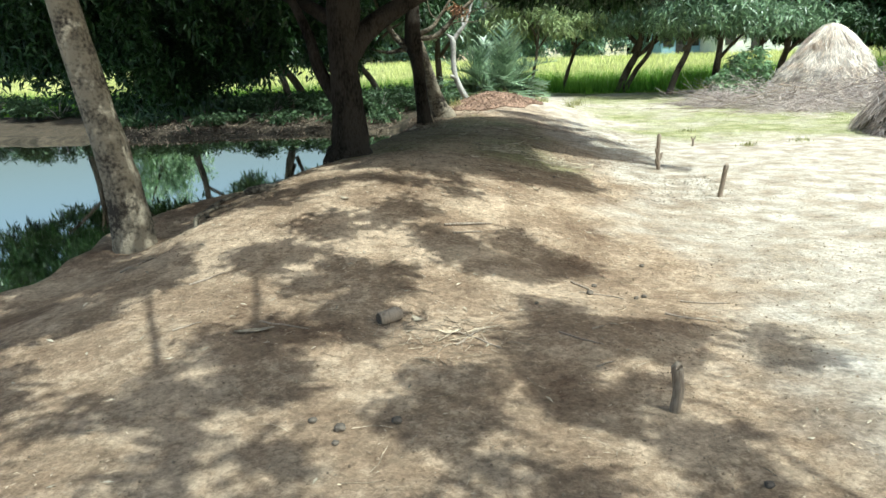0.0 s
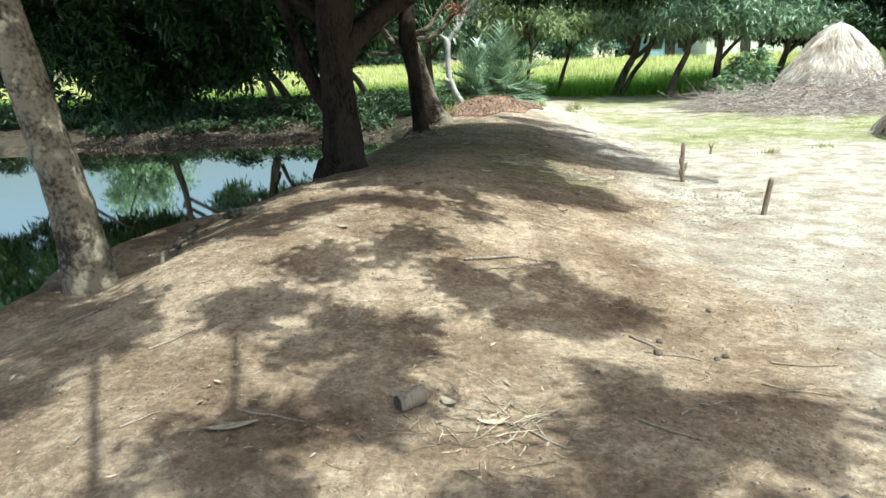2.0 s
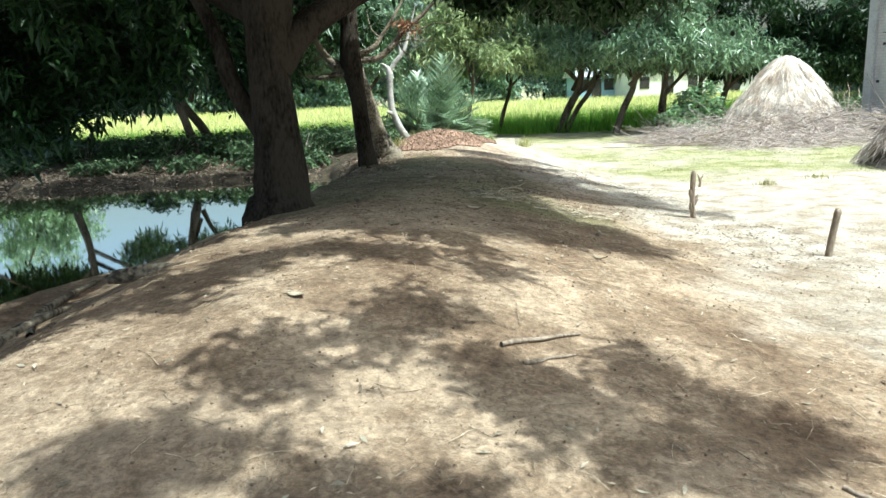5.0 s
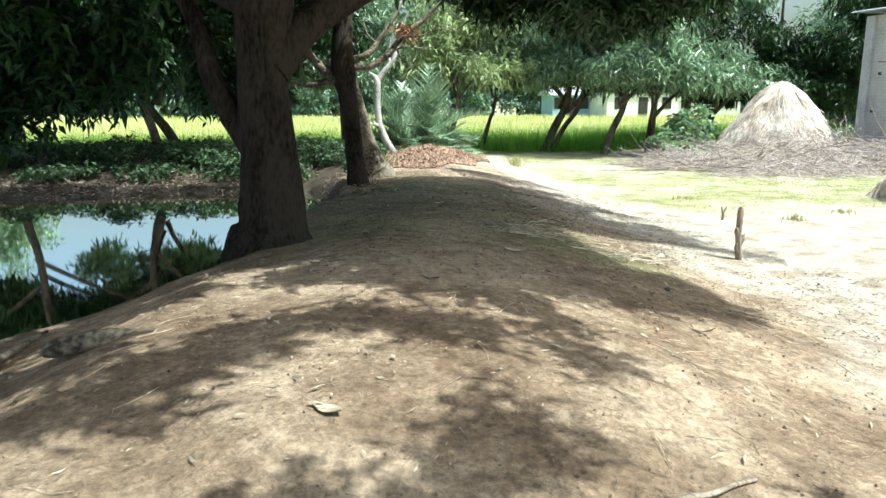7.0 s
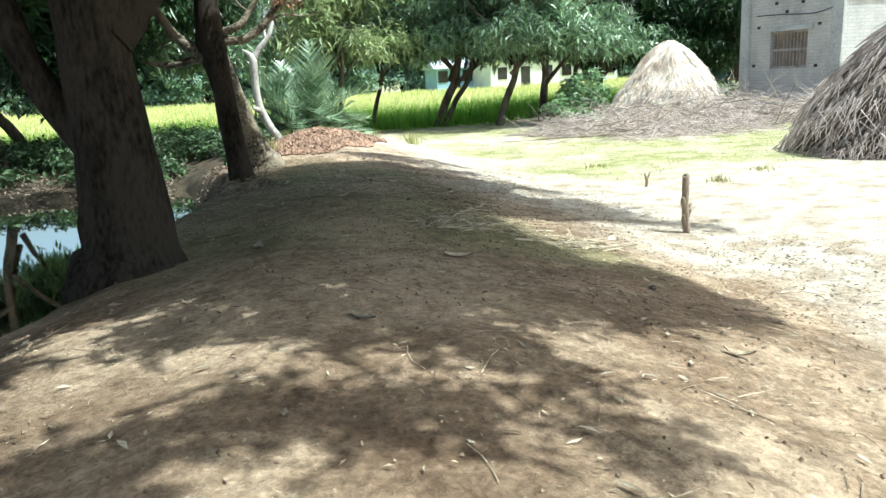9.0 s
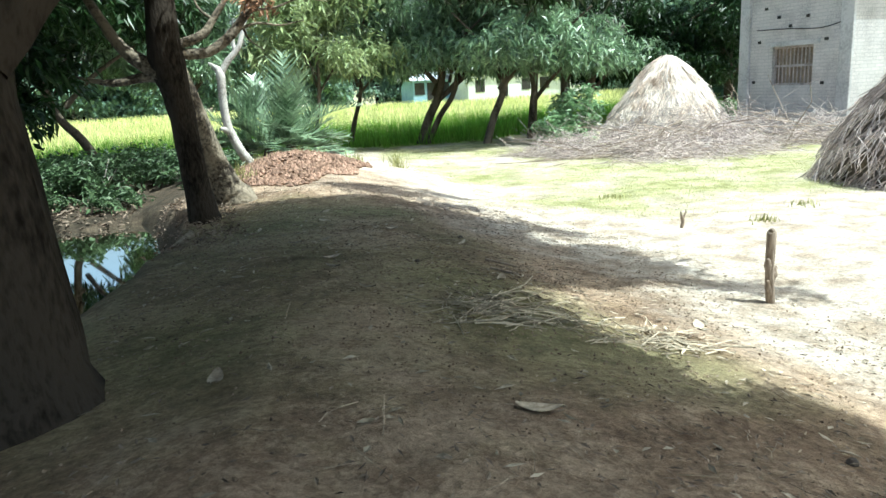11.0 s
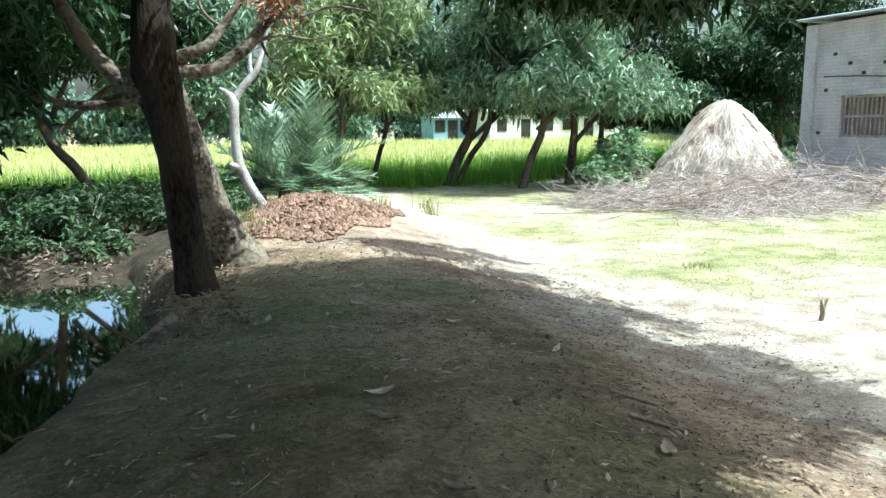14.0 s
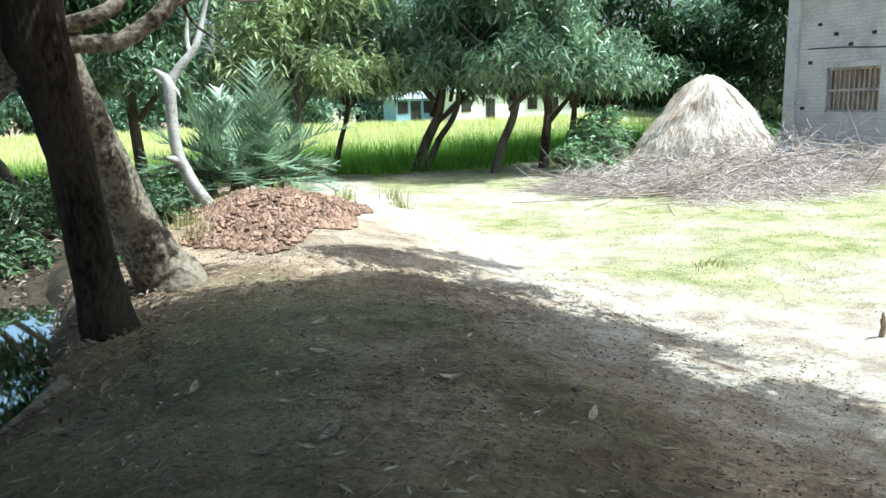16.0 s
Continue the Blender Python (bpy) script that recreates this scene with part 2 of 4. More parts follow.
def put(name, verts, faces, mat, parent=None, label="", smooth=False):
    ob = new(name, mesh_data(name, verts, faces, mat, smooth))
    if parent is not None:
        ob.parent = parent
    return tagged(ob, label)


def part(name, bm, mat, parent, label=""):
    me = bpy.data.meshes.new(name)
    bm.to_mesh(me)
    bm.free()
    me.materials.append(mat)
    ob = new(name, me)
    ob.parent = parent
    return tagged(ob, label)


def thing(name, x, y, z, label, category, group="", kind=""):
    ob = new(name)
    ob.location = (x, y, z)
    return tagged(ob, label, category, group, kind)


def box(sx, sy, sz, at=(0, 0, 0), bevel=0.0):
    bm = bmesh.new()
    bmesh.ops.create_cube(bm, size=1, matrix=Matrix.Translation(at) @ Matrix.Diagonal((sx, sy, sz, 1)))
    if bevel:
        bmesh.ops.bevel(bm, geom=bm.edges[:], offset=bevel, segments=2, affect="EDGES")
    return bm


LAT = rng.random((64, 64))


def vnoise(x, y, s):
    """Smooth value noise, -1 to 1, with lattice spacing s."""
    x, y = np.asarray(x) / s, np.asarray(y) / s
    i, j = np.floor(x).astype(int), np.floor(y).astype(int)
    u, v = x - i, y - j
    u, v = u * u * (3 - 2 * u), v * v * (3 - 2 * v)
    a, b = LAT[i % 64, j % 64], LAT[(i + 1) % 64, j % 64]
    c, d = LAT[i % 64, (j + 1) % 64], LAT[(i + 1) % 64, (j + 1) % 64]
    return ((a * (1 - u) + b * u) * (1 - v) + (c * (1 - u) + d * u) * v) * 2 - 1


def sstep(a, b, x):
    t = np.clip((np.asarray(x, dtype=float) - a) / (b - a), 0, 1)
    return t * t * (3 - 2 * t)


def tube(points, radii, sides=10, rough=0.12, seed=0, cap=True):
    """A bent, uneven, tapered limb through the points."""
    r = np.random.default_rng(seed)
    pts = np.asarray(points, dtype=float)
    k = max(2, len(pts))
    # resample with Catmull-Rom
    ext = np.vstack([2 * pts[0] - pts[1], pts, 2 * pts[-1] - pts[-2]])
    re = np.concatenate([[radii[0]], radii, [radii[-1]]])
    out, rad = [], []
    for i in range(1, k):
        for f in np.linspace(0, 1, 5)[:-1] if i < k - 1 else np.linspace(0, 1, 5):
            p0, p1, p2, p3 = ext[i - 1:i + 3]
            out.append(0.5 * (2 * p1 + (p2 - p0) * f + (2 * p0 - 5 * p1 + 4 * p2 - p3) * f * f + (3 * p1 - p0 - 3 * p2 + p3) * f ** 3))
            rad.append(re[i] * (1 - f) + re[i + 1] * f)
    out, rad = np.array(out), np.array(rad)
    tan = np.gradient(out, axis=0)
    tan /= np.linalg.norm(tan, axis=1)[:, None]
    ref = np.array([0.31, 0.95, 0.05])
    verts = []
    bump = r.normal(0, rough, sides)
    for p, t, q in zip(out, tan, rad):
        a = np.cross(t, ref)
        a /= np.linalg.norm(a)
        b = np.cross(t, a)
        bump = 0.8 * bump + r.normal(0, rough * 0.5, sides)
        ang = np.linspace(0, 2 * np.pi, sides, endpoint=False)
        rr = q * (1 + bump)
        verts.append(p + rr[:, None] * (np.cos(ang)[:, None] * a + np.sin(ang)[:, None] * b))
    n = len(out)
    verts = np.vstack(verts + [out[-1:] + tan[-1:] * rad[-1] * 0.5])
    faces = []
    for i in range(n - 1):
        for s in range(sides):
            s2 = (s + 1) % sides
            faces.append((i * sides + s, i * sides + s2, (i + 1) * sides + s2, (i + 1) * sides + s))
    for s in range(sides):
        faces.append(((n - 1) * sides + s, (n - 1) * sides + (s + 1) % sides, n * sides))
    return verts, faces


def leaves(centres, per, length, width, reach, droop, seed):
    """Whorls of folded, pointed leaves around each centre: two triangles a leaf."""
    r = np.random.default_rng(seed)
    c = np.repeat(np.asarray(centres), per, axis=0)
    n = len(c)
    a = r.uniform(0, 2 * np.pi, n)
    el = r.normal(-droop, 0.45, n)
    d = np.stack([np.cos(a) * np.cos(el), np.sin(a) * np.cos(el), np.sin(el)], 1)
    side = np.cross(d, np.array([0, 0, 1.0]) + r.normal(0, 0.35, (n, 3)))
    side /= np.linalg.norm(side, axis=1)[:, None] + 1e-6
    up = np.cross(side, d)
    L = (length * r.uniform(0.65, 1.25, n))[:, None]
    W = (width * r.uniform(0.7, 1.2, n))[:, None]
    base = c + r.normal(0, reach, (n, 3))
    mid = base + d * L * 0.45
    v = np.stack([base, mid + side * W / 2 + up * W * 0.18, base + d * L - np.array([0, 0, 1.0]) * L * 0.12, mid - side * W / 2 + up * W * 0.18], 1).reshape(-1, 3)
    i = np.arange(n)[:, None] * 4
    f = np.vstack([i + [0, 1, 2], i + [0, 2, 3]])
    return v, f


def blob_points(blobs, seed, hollow=0.35):
    """Uneven points in ellipsoids (cx, cy, cz, rx, ry, rz, n), thinned by noise so that gaps stay."""
    r = np.random.default_rng(seed)
    out = []
    for cx, cy, cz, rx, ry, rz, k in blobs:
        p = r.normal(0, 1, (k * 3, 3))
        p /= np.linalg.norm(p, axis=1)[:, None]
        p *= (hollow + (1 - hollow) * r.random(k * 3) ** 0.6)[:, None]
        q = p * (rx, ry, rz) + (cx, cy, cz)
        gap = vnoise(q[:, 0] + q[:, 2] * 0.7, q[:, 1] - q[:, 2] * 0.6, 0.5 * max(0.6, rx / 2)) + r.normal(0, 0.2, len(q))
        q = q[np.argsort(-gap)][:k]
        out.append(q)
    return np.vstack(out)


def clumps(x0, x1, y0, y1, z0, z1, count, seed, cover=0.5, size=0.42, n=26, cell=1.3):
    """Small dense clumps of foliage over a rectangle, with open gaps between them."""
    r = np.random.default_rng(seed)
    x, y = r.uniform(x0, x1, count * 6), r.uniform(y0, y1, count * 6)
    g = vnoise(x + seed, y - seed, cell) + 0.35 * vnoise(x, y + seed, cell * 0.45)
    k = np.flatnonzero(g > np.quantile(g, 1 - cover))[:count]
    return [(x[i], y[i], r.uniform(z0, z1), size * r.uniform(0.7, 1.3), size * r.uniform(0.7, 1.3), size * 0.7, n) for i in k]


# sunlit gaps that the crowns leave on the yard: centre x, y and radii
GAPS = [(-1.82, 3.44, 0.42, 0.7), (-0.41, 2.89, 0.24, 0.45), (-1.6, 4.2, 0.6, 0.45), (-1.72, 5.38, 0.6, 0.5), (-0.92, 6.2, 0.36, 0.5), (0.55, 2.35, 0.16, 0.14), (1.4, 2.81, 0.28, 0.17),
        (1.66, 2.4, 0.2, 0.22), (-0.64, 3.32, 0.14, 0.16), (-0.07, 3.3, 0.2, 0.2), (0.04, 4.1, 0.22, 0.24), (1.13, 3.13, 0.2, 0.1), (-1.24, 7.2, 0.5, 0.32), (-0.46, 7.0, 0.17, 0.2),
        (0.27, 7.0, 0.2, 0.25), (-1.5, 8.0, 0.6, 0.22), (-0.6, 4.85, 0.4, 0.25), (0.75, 6.6, 0.4, 0.42), (-0.32, 6.25, 0.2, 0.14), (0.25, 5.9, 0.45, 0.35)]


def shade_clumps(base, x0, x1, y0, y1, z0, z1, count, seed, cover, size, n, cell):
    """Clumps of a crown whose shade falls on the rectangle but for its sunlit gaps, relative to the tree's base."""
    r = np.random.default_rng(seed)
    gx, gy = r.uniform(x0, x1, count * 8), r.uniform(y0, y1, count * 8)
    wob = 0.35 * vnoise(gx + 5, gy, 0.3)
    lit = np.zeros(len(gx), bool)
    for cx, cy, rx, ry in GAPS:
        lit |= np.hypot((gx - cx) / (rx + 0.09), (gy - cy) / (ry + 0.09)) + wob < 1.0
    lit |= (gx > 0.5 + 0.5 * vnoise(gx, gy, 0.6) + 1.5 * sstep(4.3, 3.6, gy)) & (gy < 7.4)
    g = vnoise(gx + seed, gy - seed, cell) + 0.5 * vnoise(gx, gy + seed, cell * 0.4)
    k = np.flatnonzero(~lit & (g > np.quantile(g, 1 - cover)))[:count]
    h = r.uniform(z0, z1, len(gx))
    kx, ky = TO_SUN.x / TO_SUN.z, TO_SUN.y / TO_SUN.z
    q = r.uniform(0.7, 1.3, (len(gx), 2))
    return [(gx[i] + kx * h[i] - base[0], gy[i] + ky * h[i] - base[1], h[i], size * q[i, 0], size * q[i, 1], size * 0.7, n) for i in k]


def strands(p0, p1, w0, w1):
    """Thin three-sided prisms from p0 to p1."""
    p0, p1 = np.asarray(p0), np.asarray(p1)
    d = p1 - p0
    d /= np.linalg.norm(d, axis=1)[:, None] + 1e-9
    ref = np.where(np.abs(d[:, 2:3]) > 0.8, np.array([[1.0, 0, 0]]), np.array([[0, 0, 1.0]]))
    a = np.cross(d, ref)
    a /= np.linalg.norm(a, axis=1)[:, None] + 1e-9
    b = np.cross(d, a)
    vs = []
    for p, w in ((p0, w0), (p1, w1)):
        w = np.broadcast_to(np.asarray(w, dtype=float), (len(p0),))[:, None]
        for ang in (0, 2.1, 4.2):
            vs.append(p + w * (math.cos(ang) * a + math.sin(ang) * b))
    v = np.stack(vs, 1).reshape(-1, 3)
    i = np.arange(len(p0))[:, None] * 6
    f = np.vstack([i + [s, (s + 1) % 3, 3 + (s + 1) % 3, 3 + s] for s in range(3)])
    return v, f


def blades(x, y, z, h, w, seed):
    r = np.random.default_rng(seed)
    n = len(x)
    a = r.uniform(0, 2 * np.pi, n)
    b = np.stack([x, y, z - 0.02], 1)
    s = np.stack([np.cos(a), np.sin(a), np.zeros(n)], 1) * (w / 2)[:, None]
    tip = b + np.stack([r.normal(0, 0.28, n) * h, r.normal(0, 0.28, n) * h, h], 1)
    v = np.stack([b - s, b + s, tip], 1).reshape(-1, 3)
    return v, np.arange(3 * n).reshape(-1, 3)


# ---- ground ----
WATER_Z = -0.45
SHORE_Y = [-6, 2, 3.5, 5.0, 6.2, 7.6, 8.6, 9.4, 10.2, 11.5, 12.8, 14, 15.2, 16.5, 18]
SHORE_X = [-6, -5.0, -4.2, -3.7, -3.3, -2.75, -2.3, -1.85, -1.65, -1.3, -1.1, -0.95, -0.95, -1.2, -1.6]
RIDGE_Y = [-5, 1, 3, 4.5, 5.7, 7, 8.5, 10, 12, 14, 16, 17.5, 19.5, 22, 24]
RIDGE_Z = [0.0, 0.03, 0.08, 0.14, 0.30, 0.36, 0.34, 0.24, 0.18, 0.12, 0.16, 0.2, 0.14, -0.1, -0.35]
RIDGE_X = [-1.5, -1.5, -1.5, -1.4, -1.1, -0.8, -0.6, -0.4, -0.2, 0.2, 0.6, 0.8, 0.9, 1.0, 1.0]
RIGHT_Z = [0.0, -0.02, -0.06, -0.13, -0.19, -0.22, -0.26, -0.30, -0.36, -0.42, -0.43, -0.44, -0.45, -0.45, -0.45]


def pond_depth(x, y):
    """Metres inside the pond's rim (outside: negative)."""
    wob = 0.18 * vnoise(x, y, 1.1) + 0.07 * vnoise(x, y, 0.35)
    a = np.interp(y, SHORE_Y, SHORE_X) - x + wob
    far = 17.6 + 0.03 * np.asarray(x) - np.asarray(y) + 2 * wob
    left = np.asarray(x) + 16
    near = np.asarray(y) + 3
    return np.minimum(np.minimum(a, far), np.minimum(left, near))


def height(x, y):
    x, y = np.asarray(x, dtype=float), np.asarray(y, dtype=float)
    rz, rx, lo = np.interp(y, RIDGE_Y, RIDGE_Z), np.interp(y, RIDGE_Y, RIDGE_X), np.interp(y, RIDGE_Y, RIGHT_Z)
    fall = sstep(0, 1, (x - rx) / 3.6)
    z = rz + (lo - rz) * fall
    q = np.clip(rx - x, 0, 1.7)
    z = z - 0.10 * np.minimum(q, 1.5) - 0.26 * np.maximum(q - 0.9, 0) * sstep(13.5, 11.5, y) * sstep(3, 5, y)
    far = sstep(15.6, 17.0, y) * sstep(-0.5, -1.7, x)
    z = z * (1 - far) + (-0.34 + 0.2 * sstep(17, 20.5, y) - 0.26 * sstep(21, 26, y)) * far
    z = z + 0.022 * vnoise(x, y, 0.9) + 0.014 * vnoise(x, y, 0.37) + 0.006 * vnoise(x + 3.3, y, 0.21)
    d = pond_depth(x, y)
    steep = 0.55 + 1.6 * sstep(15, 17, y) * sstep(-1.4, -2.8, x)
    z = z - 1.3 * sstep(-0.25, 1, d / steep)
    away = sstep(60, 120, np.hypot(x, y - 15))
    return z * (1 - away) + -0.5 * away


def spaced(lo, hi, step, out):
    mid = np.arange(lo, hi, step)
    g = np.cumsum(step * 1.25 ** np.arange(1, 45))
    g = g[g < out]
    return np.concatenate([(lo - g)[::-1], mid, mid[-1] + g])


gx, gy = spaced(-9, 13, 0.085, 1500), spaced(-1, 24, 0.085, 1500)
GX, GY = np.meshgrid(gx, gy)
GZ = height(GX, GY)
nx, ny = len(gx), len(gy)
ii = (np.arange(ny - 1)[:, None] * nx + np.arange(nx - 1)[None]).ravel()
ground = put("ground", np.stack([GX.ravel(), GY.ravel(), GZ.ravel()], 1), np.stack([ii, ii + 1, ii + nx + 1, ii + nx], 1), EARTH, smooth=True)
tagged(ground, "bare trodden tan earth yard with a low mound beside a pond", "ground", kind="structure")


def grass_mask(x, y):
    edge = np.asarray(y) - (14.0 - 0.35 * (np.asarray(x) - 3)) + 0.8 * vnoise(x, y, 1.7)
    m = sstep(-0.3, 1.6, edge) * sstep(2.7, 4.4, np.asarray(x) + 0.8 * vnoise(x, y, 1.3))
    return m * (0.66 + 0.45 * vnoise(x, y, 1.1) + 0.2 * vnoise(x, y, 0.4))


def field_edge(x):
    return np.interp(x, [-60, -12, -5, 0, 4, 7, 12, 20, 60], [22, 23.5, 23.5, 26, 27.6, 26.5, 29.0, 31, 31])


def field_mask(x, y):
    return sstep(-0.3, 0.5, np.asarray(y) - field_edge(x) + 0.3 * vnoise(x, y, 0.8)) * sstep(75, 66, y)


# Right yard and path: veiling glare painted into the soil as a paler colour
def glare_mask(x, y):
    return sstep(0.9, 2.8, np.asarray(x) + 0.5 * vnoise(x, y, 1.6) - 0.06 * (np.asarray(y) - 6)) * 0.8 + 0.35 * sstep(14.2, 15.6, y) * sstep(-0.5, 1.0, x)


# Mound: mossy tint, with its dark greenish shade painted into the soil too
for nm, val in (("dust", glare_mask(GX, GY)), ("moss", 0.65 * sstep(7.2, 9.2, GY) * sstep(15.5, 14.0, GY) * sstep(2.4, 1.2, GX + 0.4 * vnoise(GX, GY, 0.9)) * (0.7 + 0.4 * vnoise(GX, GY, 0.8))), ("grass", grass_mask(GX, GY)), ("field", field_mask(GX, GY)),
                # Wet mud at the rim; on the far bank its darkness also paints tree shade
                ("mud", np.clip(sstep(-0.5, 0.3, pond_depth(GX, GY)) + 0.8 * sstep(16.5, 17.2, GY) * sstep(0.2, -0.8, GX) * sstep(24, 22, GY), 0, 1))):
    at = ground.data.attributes.new(nm, "FLOAT", "POINT")
    at.data.foreach_set("value", val.astype(np.float32).ravel())

wv = [(-17, -4, WATER_Z), (0.2, -4, WATER_Z), (0.2, 19, WATER_Z), (-17, 19, WATER_Z)]
water = put("water", wv, [(0, 1, 2, 3)], WATER)
tagged(water, "still murky pond water mirroring the sky and trees", "water", kind="structure")


def hz(x, y):
    return float(height(x, y))


# ---- crop field, grass ----
def scatter(n, x0, x1, y0, y1, keep, seed):
    r = np.random.default_rng(seed)
    x, y = r.uniform(x0, x1, n), r.uniform(y0, y1, n)
    k = keep(x, y) > r.random(n)
    return x[k], y[k], r


parts = []
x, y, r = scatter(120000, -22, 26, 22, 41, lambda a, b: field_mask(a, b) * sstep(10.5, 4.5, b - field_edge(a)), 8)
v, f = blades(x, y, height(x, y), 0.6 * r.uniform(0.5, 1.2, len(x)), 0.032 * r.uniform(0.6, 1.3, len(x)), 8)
tagged(put("crop_margin", v, f, CROP_SHADED), "green margin of the standing crop, tree shade painted into its colour", "crop", kind="stuff")
for n, x0, x1, y0, y1, h, w, sd in ((70000, -22, 24, 22, 33, 0.55, 0.03, 1), (60000, -34, 36, 33, 46, 0.55, 0.06, 2), (40000, -45, 48, 46, 68, 0.55, 0.10, 3)):
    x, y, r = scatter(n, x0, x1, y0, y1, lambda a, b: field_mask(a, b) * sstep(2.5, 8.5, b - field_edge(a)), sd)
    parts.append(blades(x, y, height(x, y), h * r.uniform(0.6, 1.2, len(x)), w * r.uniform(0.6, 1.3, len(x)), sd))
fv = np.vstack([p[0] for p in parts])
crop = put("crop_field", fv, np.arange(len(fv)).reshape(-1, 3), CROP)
tagged(crop, "bright yellow-green standing crop in a flat field", "crop", kind="stuff")

x, y, r = scatter(170000, 1.5, 17, 10.5, 27, lambda a, b: grass_mask(a, b) * 0.9, 5)
v, f = blades(x, y, height(x, y), r.uniform(0.012, 0.05, len(x)), r.uniform(0.008, 0.018, len(x)), 5)
tagged(put("grass", v, f, GRASS), "short sparse yellowish-green grass on the yard", "grass", kind="stuff")


# ---- trees ----
def tree(name, label, x, y, trunk, limbs, blobs, bark, leaf, per=12, length=0.155, width=0.05, reach=0.07, droop=0.5, seed=0, z=None, group="", sides=14, lit_limb_bark=None):
    """trunk and limbs: lists of (points, radii), relative to the base; blobs relative too."""
    z = hz(x, y) if z is None else z
    t = thing(name, x, y, z, label, "tree", group)
    v, f = tube(*trunk, sides=sides, rough=0.07, seed=seed)
    put("trunk", v, f, bark, t, smooth=True)
    for i, lm in enumerate(limbs):
        v, f = tube(*lm, sides=8, rough=0.06, seed=seed + 10 + i)
        put("limb", v, f, lit_limb_bark or bark, t, smooth=True)
    c = blob_points(blobs, seed)
    v, f = leaves(c, per, length, width, reach, droop, seed + 50)
    put("crown", v, f, leaf, t)
    return t


# the large mango on the bank, its crown over the mound, the yard and the water
tree("mango_tree", "large dark mango tree with a thick trunk on the pond bank", -1.39, 9.3,
     ([(0, 0, -0.5), (0, 0, -0.02), (0.02, 0, 0.2), (0.02, 0.0, 0.7), (0.0, 0.02, 1.3), (0.05, 0.05, 1.9), (0.1, 0.1, 2.6)], [0.46, 0.37, 0.26, 0.21, 0.19, 0.23, 0.14]),
     [([(0.05, 0, 1.3), (0.4, 0.2, 1.7), (1.2, 0.7, 2.15), (2.3, 1.3, 2.55), (3.6, 2.0, 3.0)], [0.16, 0.14, 0.1, 0.07, 0.03]),
      ([(0, 0, 0.55), (-0.2, 0.06, 0.88), (-0.36, 0.1, 1.2), (-0.5, 0.2, 1.7), (-1.1, 0.6, 2.8)], [0.11, 0.095, 0.085, 0.07, 0.03]),
      ([(0.05, 0.05, 2.0), (-0.6, -0.8, 2.7), (-1.2, -2.0, 3.2)], [0.11, 0.08, 0.03]),
      ([(0.05, 0.05, 2.0), (0.9, -0.7, 2.8), (1.9, -1.4, 3.4), (3.0, -1.9, 3.8)], [0.11, 0.08, 0.045, 0.015]),
      ([(0, 0, 1.7), (-1.0, 0.8, 2.2), (-2.6, 1.6, 2.5), (-4.0, 2.0, 2.5)], [0.1, 0.08, 0.05, 0.02])],
     [(-3.0, 1.0, 1.65, 1.5, 1.0, 1.1, 950), (-1.6, 1.5, 1.9, 1.0, 0.9, 0.9, 700), (-4.6, 1.0, 2.3, 1.5, 1.2, 1.3, 800), (-2.4, 0.0, 3.0, 2.2, 1.6, 0.9, 620),
      (0.4, 0.2, 3.3, 2.0, 2.0, 0.8, 900), (2.4, 0.8, 3.1, 1.9, 1.9, 0.75, 1000), (3.7, 3.0, 2.7, 1.5, 1.5, 0.6, 900), (1.6, 2.6, 3.1, 1.8, 1.7, 0.7, 1100), (0.3, 1.6, 3.6, 2.0, 1.9, 0.8, 700),
      (3.2, 1.6, 3.6, 1.9, 2.0, 0.6, 1000), (3.4, 3.8, 2.4, 1.5, 0.9, 0.4, 600), (4.7, 4.0, 2.35, 1.1, 0.9, 0.38, 380), (1.3, 3.5, 2.8, 1.2, 0.7, 0.45, 260), (4.5, 2.2, 3.0, 1.1, 1.3, 0.5, 460),
      (2.6, -0.8, 3.7, 1.3, 1.0, 0.55, 380), (1.3, -1.0, 3.9, 1.4, 1.0, 0.5, 260), (4.4, 5.4, 2.45, 1.2, 0.5, 0.3, 170)]
     + clumps(0.4, 4.1, -2.2, -0.5, 3.8, 4.5, 95, 29, cover=0.85, size=0.34, n=20, cell=0.45) + shade_clumps((-1.39, 9.3), -3.4, 1.7, 4.9, 8.6, 3.9, 4.8, 250, 39, 0.6, 0.1, 5, 0.24) + shade_clumps((-1.39, 9.3), -1.1, 1.5, 7.55, 8.8, 3.9, 4.8, 80, 41, 0.85, 0.14, 8, 0.3) + clumps(1.0, 4.4, -1.8, 0.0, 4.3, 5.2, 45, 9, cover=0.8, size=0.5, n=24) + clumps(1.0, 5.4, 0.0, 3.8, 4.3, 5.2, 105, 9, cover=0.8, size=0.5, n=24) + clumps(5.0, 6.8, -0.2, 2.8, 4.3, 5.2, 24, 49, cover=0.5, size=0.36, n=18, cell=0.6) + clumps(-6.0, -0.4, -2.2, 2.6, 3.3, 4.4, 150, 19, cover=0.9, size=0.5, n=24),
     BARK_SHADED, LEAF_DARK, per=13, seed=3, reach=0.08)

